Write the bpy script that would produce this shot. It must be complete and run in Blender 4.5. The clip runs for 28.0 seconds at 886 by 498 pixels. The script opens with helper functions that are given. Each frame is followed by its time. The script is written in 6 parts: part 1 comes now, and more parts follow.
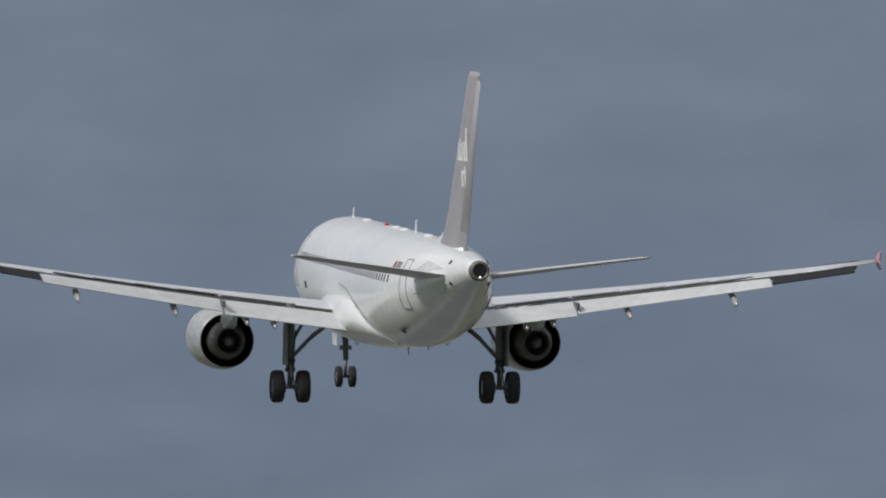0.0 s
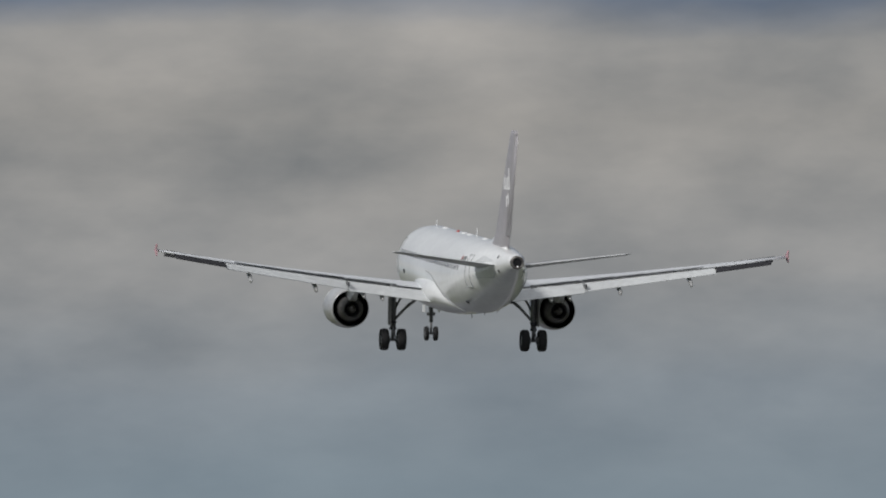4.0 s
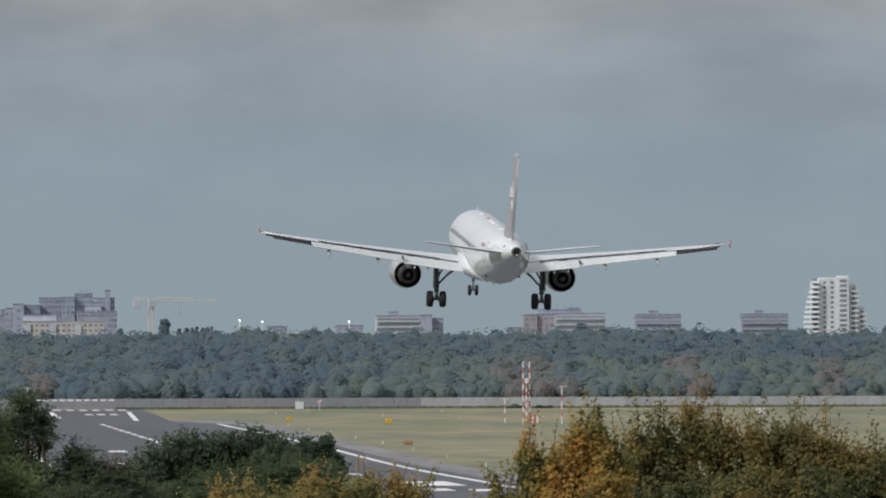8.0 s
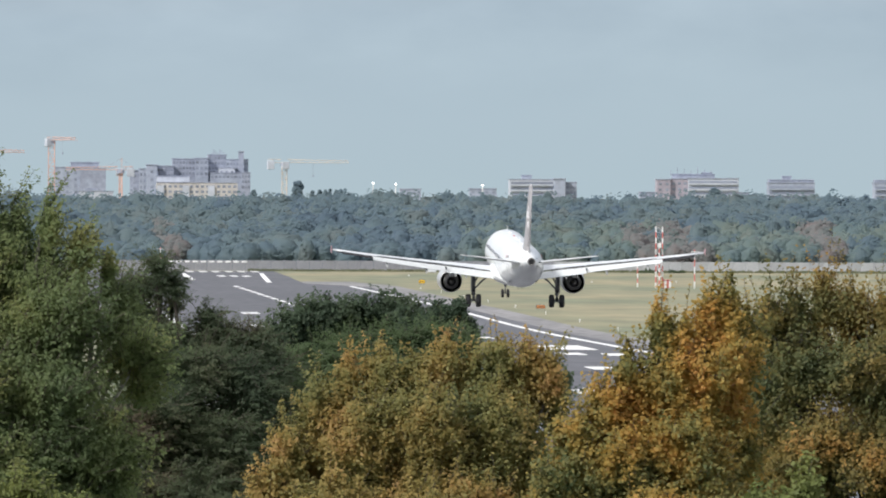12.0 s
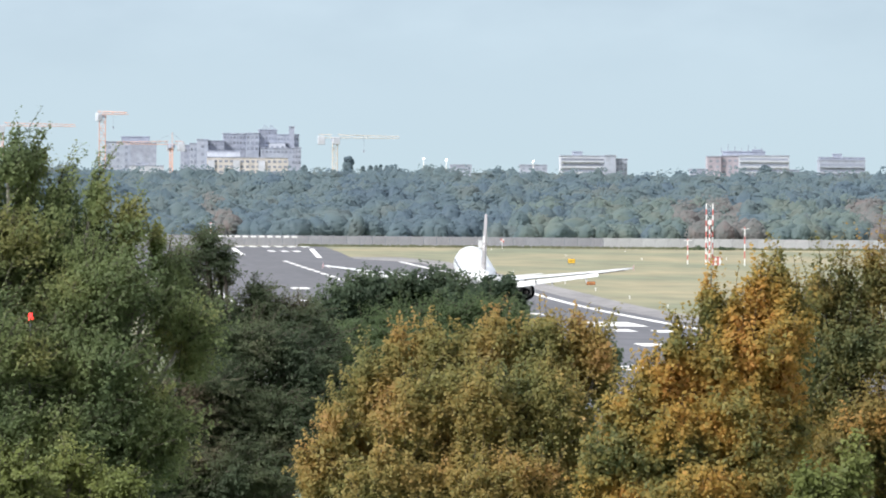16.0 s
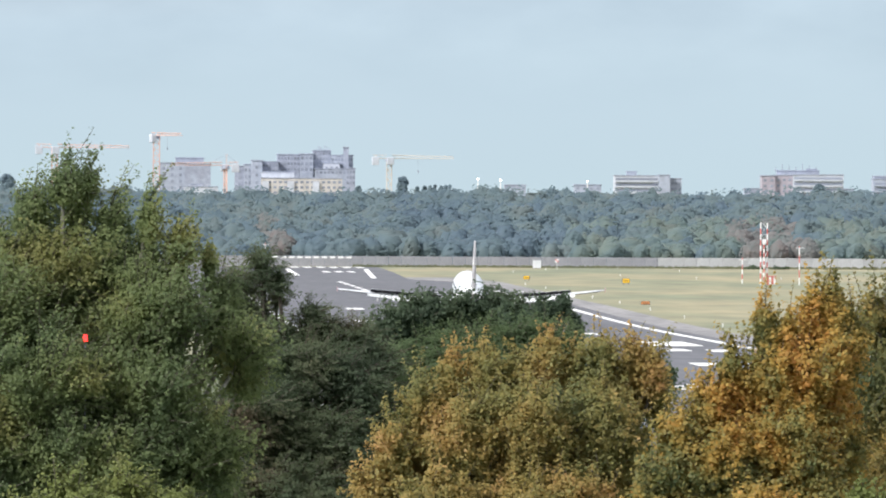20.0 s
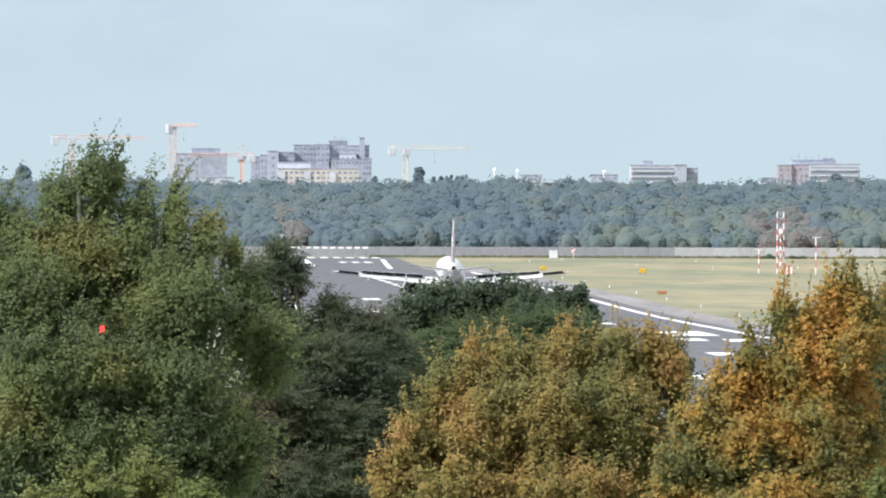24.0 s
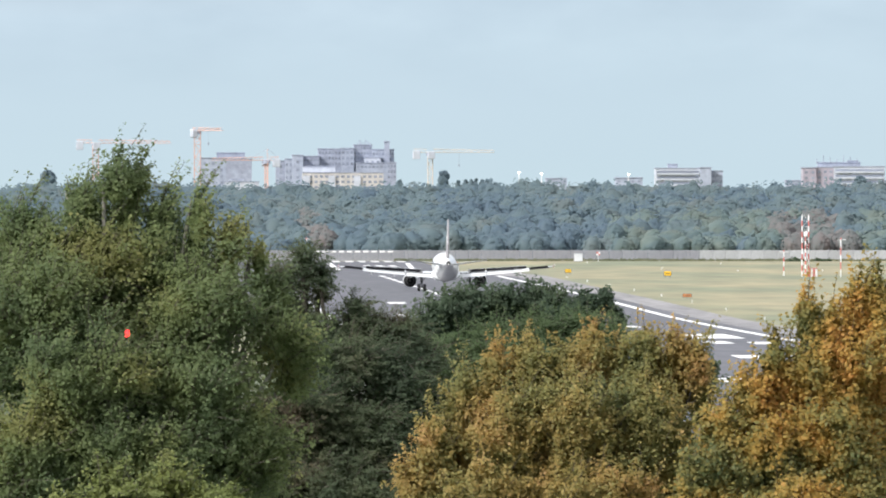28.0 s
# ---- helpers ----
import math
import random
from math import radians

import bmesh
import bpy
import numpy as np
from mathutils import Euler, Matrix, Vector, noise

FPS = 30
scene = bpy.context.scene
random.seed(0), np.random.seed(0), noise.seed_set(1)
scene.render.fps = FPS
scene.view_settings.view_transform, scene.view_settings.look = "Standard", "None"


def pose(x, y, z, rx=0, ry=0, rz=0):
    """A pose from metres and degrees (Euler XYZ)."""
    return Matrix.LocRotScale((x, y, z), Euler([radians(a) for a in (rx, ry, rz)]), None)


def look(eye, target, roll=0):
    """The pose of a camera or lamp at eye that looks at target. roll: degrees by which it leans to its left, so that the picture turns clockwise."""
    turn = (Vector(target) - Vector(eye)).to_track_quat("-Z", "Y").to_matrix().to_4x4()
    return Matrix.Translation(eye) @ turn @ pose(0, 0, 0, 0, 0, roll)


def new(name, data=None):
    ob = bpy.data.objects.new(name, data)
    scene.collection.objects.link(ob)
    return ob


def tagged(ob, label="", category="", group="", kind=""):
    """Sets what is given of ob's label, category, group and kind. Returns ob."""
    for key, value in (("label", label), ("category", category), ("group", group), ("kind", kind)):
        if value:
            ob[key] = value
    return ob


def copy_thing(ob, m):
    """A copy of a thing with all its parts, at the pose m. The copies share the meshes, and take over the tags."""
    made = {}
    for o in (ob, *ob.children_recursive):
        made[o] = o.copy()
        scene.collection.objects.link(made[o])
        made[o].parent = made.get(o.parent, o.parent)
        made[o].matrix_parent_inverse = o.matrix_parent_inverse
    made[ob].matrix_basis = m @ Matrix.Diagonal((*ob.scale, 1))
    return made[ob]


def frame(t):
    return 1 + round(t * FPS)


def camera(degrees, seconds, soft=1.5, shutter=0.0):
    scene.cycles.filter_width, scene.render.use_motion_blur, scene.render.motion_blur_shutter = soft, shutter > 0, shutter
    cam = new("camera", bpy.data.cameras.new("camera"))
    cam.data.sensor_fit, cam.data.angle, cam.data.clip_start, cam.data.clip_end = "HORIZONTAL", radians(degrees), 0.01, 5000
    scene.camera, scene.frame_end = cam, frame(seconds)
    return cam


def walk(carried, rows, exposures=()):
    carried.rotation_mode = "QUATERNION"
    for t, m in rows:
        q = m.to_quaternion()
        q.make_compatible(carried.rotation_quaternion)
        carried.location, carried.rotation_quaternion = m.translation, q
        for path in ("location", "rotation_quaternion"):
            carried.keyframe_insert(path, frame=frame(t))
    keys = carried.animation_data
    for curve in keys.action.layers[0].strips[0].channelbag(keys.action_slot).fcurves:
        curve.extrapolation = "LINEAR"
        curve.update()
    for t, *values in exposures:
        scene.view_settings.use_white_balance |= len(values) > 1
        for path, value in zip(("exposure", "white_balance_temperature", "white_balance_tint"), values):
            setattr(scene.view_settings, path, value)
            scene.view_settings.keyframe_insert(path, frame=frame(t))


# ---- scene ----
# The camera stands on a roof 15 m above the runway, which runs along +Y; it only turns.
EYE = (0.0, 0.0, 15.0)
cam = camera(3.454, 28.0, soft=1.95)
# seconds, the point looked at on a plane 1000 m ahead (across, up), lean
VIEW = [
    (0, 90.14, 86.34, -0.97), (0.5, 84.96, 79.24, -0.97), (1, 79.21, 71.89, -0.97), (1.5, 75.51, 65.71, -0.97),
    (2, 71.78, 60.65, -0.97), (2.5, 66.62, 55.97, -0.97), (4.5, 55.45, 40.98, -0.97), (5, 54.21, 36.8, -0.97),
    (5.5, 50.75, 32.91, -0.99), (6, 49.5, 30.68, -0.95), (6.5, 47.95, 28.2, -0.88), (7, 45.39, 24.01, -0.92),
    (7.5, 41.92, 22.64, -0.56), (8, 40.41, 21.48, -0.22), (8.5, 38.78, 19.43, 0.18), (9, 37.59, 17.72, 0.39),
    (9.5, 37.11, 16.91, 0.55), (10, 36.7, 17.19, 0.54), (10.5, 36.13, 16.29, 0.45), (11, 34.47, 13.41, 0.54),
    (11.5, 32.13, 13.07, 0.69), (12, 31.32, 12.19, 0.23), (12.5, 31.47, 10.05, 0.47), (14.5, 28.67, 9.2, 0.66),
    (15, 28.96, 9.21, 0.64), (15.5, 27.59, 9.85, 0.55), (16, 27.91, 10.53, 0.49), (16.5, 27.37, 11.06, 0.49),
    (17, 27.53, 11.18, 0.5), (17.5, 26.67, 10.94, 0.5), (18, 25.79, 10.61, 0.53), (18.5, 25.51, 10.82, 0.49),
    (19, 25.07, 10.87, 0.51), (19.5, 25.18, 11.62, 0.47), (20, 24.19, 11.88, 0.31), (20.5, 23.6, 11.47, 0.23),
    (21, 23.43, 11.69, 0.24), (21.5, 23.45, 10.95, 0.29), (23.5, 22.84, 11.01, 0.42), (24, 23.07, 11.21, 0.18),
    (24.5, 22.36, 10.54, -0.1), (25, 23.36, 10.08, 0.06), (25.5, 23.4, 10.26, 0.15), (26, 23.12, 10.57, 0.2),
    (26.5, 22.82, 11.2, 0.07), (27, 22.7, 11.77, 0.03), (27.5, 22.03, 11.89, -0), (28, 21.37, 11.45, 0.01),
]
walk(cam, [(t, look(EYE, (x, 1000, z), r)) for t, x, z, r in VIEW],
     exposures=[(0, -0.93), (1, -0.95), (2, -1.03), (2.5, -1.05), (5, -1.05), (6, -1.02), (7, -0.88), (8, -0.70),
                (9, -0.46), (11, -0.14), (12.5, 0.12), (14.5, 0.50), (15.5, 0.48), (17, 0.40), (20, 0.40), (24, 0.45), (25.5, 0.56), (26.5, 0.54), (28, 0.44)])

# ---- light ----
SUN_EL, SUN_AZ = 40.0, 240.0   # degrees; azimuth clockwise from +Y: behind the camera, to its left
sun = new("sun", bpy.data.lights.new("sun", "SUN"))
sun.data.energy, sun.data.angle, sun.data.color = 4.25, radians(8.0), (1.0, 0.975, 0.94)
_s = Vector((math.sin(radians(SUN_AZ)) * math.cos(radians(SUN_EL)), math.cos(radians(SUN_AZ)) * math.cos(radians(SUN_EL)), math.sin(radians(SUN_EL))))
sun.matrix_world = look(_s * 100, (0, 0, 0))


def make_world():
    w = bpy.data.worlds.new("sky")
    scene.world = w
    w.use_nodes = True
    n, l = w.node_tree.nodes, w.node_tree.links
    n.clear()
    out = n.new("ShaderNodeOutputWorld")
    bg = n.new("ShaderNodeBackground")
    sky = n.new("ShaderNodeTexSky")
    sky.sky_type, sky.sun_disc = "NISHITA", False
    sky.sun_elevation, sky.sun_rotation = radians(SUN_EL), radians(SUN_AZ)
    dim = n.new("ShaderNodeMix")
    dim.data_type, dim.blend_type = "RGBA", "MULTIPLY"
    dim.inputs[0].default_value = 1.0
    l.new(sky.outputs[0], dim.inputs[6])
    dim.inputs[7].default_value = (0.12, 0.12, 0.12, 1)
    co = n.new("ShaderNodeTexCoord")
    sep = n.new("ShaderNodeSeparateXYZ")
    l.new(co.outputs["Generated"], sep.inputs[0])

    def clouds(scale, sx, sz, seed, detail=5, rough=0.55):
        mp = n.new("ShaderNodeMapping")
        mp.inputs["Scale"].default_value = (sx, sx, sz)
        mp.inputs["Location"].default_value = (seed, seed * 0.7, seed * 0.3)
        l.new(co.outputs["Generated"], mp.inputs[0])
        tx = n.new("ShaderNodeTexNoise")
        tx.inputs["Scale"].default_value, tx.inputs["Detail"].default_value, tx.inputs["Roughness"].default_value = scale, detail, rough
        l.new(mp.outputs[0], tx.inputs["Vector"])
        return tx.outputs["Fac"]

    def maths(op, a, b):
        m = n.new("ShaderNodeMath")
        m.operation = op
        for i, v in enumerate((a, b)):
            if isinstance(v, (int, float)):
                m.inputs[i].default_value = v
            else:
                l.new(v, m.inputs[i])
        return m.outputs[0]

    # height above the horizon, with the cloud edges wavering
    wob = clouds(22.0, 1.0, 3.0, 3.1)
    z = maths("ADD", sep.outputs["Z"], maths("MULTIPLY", maths("SUBTRACT", wob, 0.5), 0.008))
    ramp = n.new("ShaderNodeValToRGB")
    e = ramp.color_ramp.elements
    stops = [(0.0, (0.60, 0.752, 0.835)), (0.13, (0.60, 0.742, 0.855)), (0.20, (0.605, 0.697, 0.785)), (0.27, (0.785, 0.80, 0.81)),
             (0.39, (0.87, 0.85, 0.815)), (0.443, (0.87, 0.86, 0.84)), (0.473, (0.41, 0.50, 0.655)), (0.62, (0.39, 0.495, 0.665)), (1.0, (0.45, 0.55, 0.70))]
    while len(e) < len(stops):
        e.new(0.5)
    for el, (p, c) in zip(e, stops):
        el.position, el.color = p, (*c, 1)
    l.new(maths("MULTIPLY", z, 10.0), ramp.inputs[0])
    # cloud mottling, weak near the horizon
    mot = clouds(52.0, 1.0, 2.3, 7.7, 6, 0.52)
    fine = clouds(110.0, 1.0, 2.2, 1.3, 4, 0.5)
    amt = n.new("ShaderNodeMapRange")
    amt.inputs["From Min"].default_value, amt.inputs["From Max"].default_value = 0.006, 0.026
    amt.inputs["To Min"].default_value, amt.inputs["To Max"].default_value = 0.04, 1.25
    l.new(sep.outputs["Z"], amt.inputs[0])
    v = maths("ADD", maths("MULTIPLY", maths("SUBTRACT", mot, 0.5), 1.0), maths("MULTIPLY", maths("SUBTRACT", fine, 0.5), 0.22))
    calm = n.new("ShaderNodeMapRange")
    calm.inputs["From Min"].default_value, calm.inputs["From Max"].default_value = 0.042, 0.056
    calm.inputs["To Min"].default_value, calm.inputs["To Max"].default_value = 1.0, 0.35
    l.new(sep.outputs["Z"], calm.inputs[0])
    v = maths("ADD", maths("MULTIPLY", maths("MULTIPLY", v, amt.outputs[0]), calm.outputs[0]), 1.0)
    mul = n.new("ShaderNodeMix")
    mul.data_type, mul.blend_type = "RGBA", "MULTIPLY"
    mul.inputs[0].default_value = 1.0
    l.new(ramp.outputs[0], mul.inputs[6])
    comb = n.new("ShaderNodeCombineColor")
    for i, k in enumerate((1.12, 1.0, 0.88)):
        l.new(maths("ADD", maths("MULTIPLY", maths("SUBTRACT", v, 1.0), k), 1.0), comb.inputs[i])
    l.new(comb.outputs[0], mul.inputs[7])
    # broken cloud over the clear sky higher up
    up = n.new("ShaderNodeMapRange")
    up.inputs["From Min"].default_value, up.inputs["From Max"].default_value = 0.10, 0.35
    l.new(sep.outputs["Z"], up.inputs[0])
    hi = n.new("ShaderNodeMix")
    hi.data_type = "RGBA"
    l.new(up.outputs[0], hi.inputs[0])
    l.new(mul.outputs[2], hi.inputs[6])
    veil = n.new("ShaderNodeMix")       # thin bright cloud over the blue
    veil.data_type = "RGBA"
    thin = n.new("ShaderNodeMapRange")
    thin.inputs["From Min"].default_value, thin.inputs["From Max"].default_value = 0.36, 0.6
    thin.inputs["To Min"].default_value, thin.inputs["To Max"].default_value = 0.35, 0.95
    l.new(clouds(3.0, 1.0, 1.0, 5.5), thin.inputs[0])
    l.new(thin.outputs[0], veil.inputs[0])
    l.new(dim.outputs[2], veil.inputs[6])
    veil.inputs[7].default_value = (1.75, 1.76, 1.80, 1)
    l.new(veil.outputs[2], hi.inputs[7])
    l.new(hi.outputs[2], bg.inputs[0])
    bg.inputs[1].default_value = 0.72
    l.new(bg.outputs[0], out.inputs[0])


make_world()


# ---- materials ----
def mat(name, color, rough=0.6, metal=0.0, vary=0.12, grain=6.0, bump=0.0, second=None, patch=0.6, each=0.0, coat=0.0, stretch=(1, 1, 1)):
    """A surface: base colour, a second colour in patches of about 1/patch metres, fine grain, relief, and variation from piece to piece."""
    m = bpy.data.materials.new(name)
    m.use_nodes = True
    n, l = m.node_tree.nodes, m.node_tree.links
    b = n["Principled BSDF"]
    b.inputs["Roughness"].default_value, b.inputs["Metallic"].default_value = rough, metal
    b.inputs["Coat Weight"].default_value = coat
    co = n.new("ShaderNodeTexCoord")
    mp = n.new("ShaderNodeMapping")
    mp.inputs["Scale"].default_value = stretch
    l.new(co.outputs["Object"], mp.inputs[0])

    def noise_at(scale, detail):
        t = n.new("ShaderNodeTexNoise")
        t.inputs["Scale"].default_value, t.inputs["Detail"].default_value = scale, detail
        l.new(mp.outputs[0], t.inputs["Vector"])
        return t

    big, small = noise_at(patch, 4), noise_at(grain, 5)
    c2 = second or tuple(c * (1 - vary) for c in color)
    ramp = n.new("ShaderNodeMapRange")
    ramp.inputs["From Min"].default_value, ramp.inputs["From Max"].default_value = 0.38, 0.62
    l.new(big.outputs["Fac"], ramp.inputs[0])
    mix = n.new("ShaderNodeMix")
    mix.data_type = "RGBA"
    mix.inputs[6].default_value, mix.inputs[7].default_value = (*color, 1), (*c2, 1)
    l.new(ramp.outputs[0], mix.inputs[0])
    hsv = n.new("ShaderNodeHueSaturation")
    l.new(mix.outputs[2], hsv.inputs["Color"])
    val = n.new("ShaderNodeMapRange")
    val.inputs["To Min"].default_value, val.inputs["To Max"].default_value = 1 - vary * 1.4, 1 + vary * 1.4
    val.inputs["From Min"].default_value, val.inputs["From Max"].default_value = 0.3, 0.7
    l.new(small.outputs["Fac"], val.inputs[0])
    if each:
        info = n.new("ShaderNodeObjectInfo")
        r = n.new("ShaderNodeMapRange")
        r.inputs["To Min"].default_value, r.inputs["To Max"].default_value = 1 - each, 1 + each
        l.new(info.outputs["Random"], r.inputs[0])
        mm = n.new("ShaderNodeMath")
        mm.operation = "MULTIPLY"
        l.new(val.outputs[0], mm.inputs[0])
        l.new(r.outputs[0], mm.inputs[1])
        l.new(mm.outputs[0], hsv.inputs["Value"])
    else:
        l.new(val.outputs[0], hsv.inputs["Value"])
    l.new(hsv.outputs[0], b.inputs["Base Color"])
    if bump:
        bp = n.new("ShaderNodeBump")
        bp.inputs["Strength"].default_value, bp.inputs["Distance"].default_value = bump, 0.02
        l.new(small.outputs["Fac"], bp.inputs["Height"])
        l.new(bp.outputs[0], b.inputs["Normal"])
    return m


def leaf_mat(name, colors, patch=0.5, through_light=0.3, spread=0.35, each=0.17):
    """Leaves: each leaf takes its own tint, and the tints drift over the crown."""
    m = bpy.data.materials.new(name)
    m.use_nodes = True
    n, l = m.node_tree.nodes, m.node_tree.links
    b = n["Principled BSDF"]
    b.inputs["Roughness"].default_value, b.inputs["Specular IOR Level"].default_value = 0.6, 0.25
    geo = n.new("ShaderNodeNewGeometry")
    co = n.new("ShaderNodeTexCoord")
    t = n.new("ShaderNodeTexNoise")
    t.inputs["Scale"].default_value, t.inputs["Detail"].default_value = patch, 3
    l.new(co.outputs["Object"], t.inputs["Vector"])
    mr = n.new("ShaderNodeMapRange")
    mr.inputs["From Min"].default_value, mr.inputs["From Max"].default_value = 0.34, 0.66
    l.new(t.outputs["Fac"], mr.inputs[0])
    a = n.new("ShaderNodeMath")
    a.operation = "MULTIPLY_ADD"
    l.new(geo.outputs["Random Per Island"], a.inputs[0])
    a.inputs[1].default_value = spread
    s = n.new("ShaderNodeMath")
    s.operation = "MULTIPLY_ADD"
    l.new(mr.outputs[0], s.inputs[0])
    s.inputs[1].default_value, s.inputs[2].default_value = 1 - spread, 0.0
    l.new(s.outputs[0], a.inputs[2])
    ramp = n.new("ShaderNodeValToRGB")
    e = ramp.color_ramp.elements
    while len(e) < len(colors):
        e.new(0.5)
    for i, (el, c) in enumerate(zip(e, colors)):
        el.position, el.color = i / (len(colors) - 1), (*c, 1)
    l.new(a.outputs[0], ramp.inputs[0])
    hsv = n.new("ShaderNodeHueSaturation")
    l.new(ramp.outputs[0], hsv.inputs["Color"])
    v = n.new("ShaderNodeMapRange")
    v.inputs["To Min"].default_value, v.inputs["To Max"].default_value = 1 - each, 1 + each
    w = n.new("ShaderNodeTexWhiteNoise")
    w.noise_dimensions = "1D"
    l.new(geo.outputs["Random Per Island"], w.inputs["W"])
    l.new(w.outputs["Value"], v.inputs[0])
    l.new(v.outputs[0], hsv.inputs["Value"])
    l.new(hsv.outputs[0], b.inputs["Base Color"])
    tr = n.new("ShaderNodeBsdfTranslucent")
    l.new(hsv.outputs[0], tr.inputs[0])
    mx = n.new("ShaderNodeMixShader")
    mx.inputs[0].default_value = through_light
    l.new(b.outputs[0], mx.inputs[1])
    l.new(tr.outputs[0], mx.inputs[2])
    l.new(mx.outputs[0], n["Material Output"].inputs[0])
    return m


def glow(name, color, strength):
    m = bpy.data.materials.new(name)
    m.use_nodes = True
    b = m.node_tree.nodes["Principled BSDF"]
    b.inputs["Base Color"].default_value = (*color, 1)
    b.inputs["Emission Color"].default_value = (*color, 1)
    b.inputs["Emission Strength"].default_value = strength
    return m


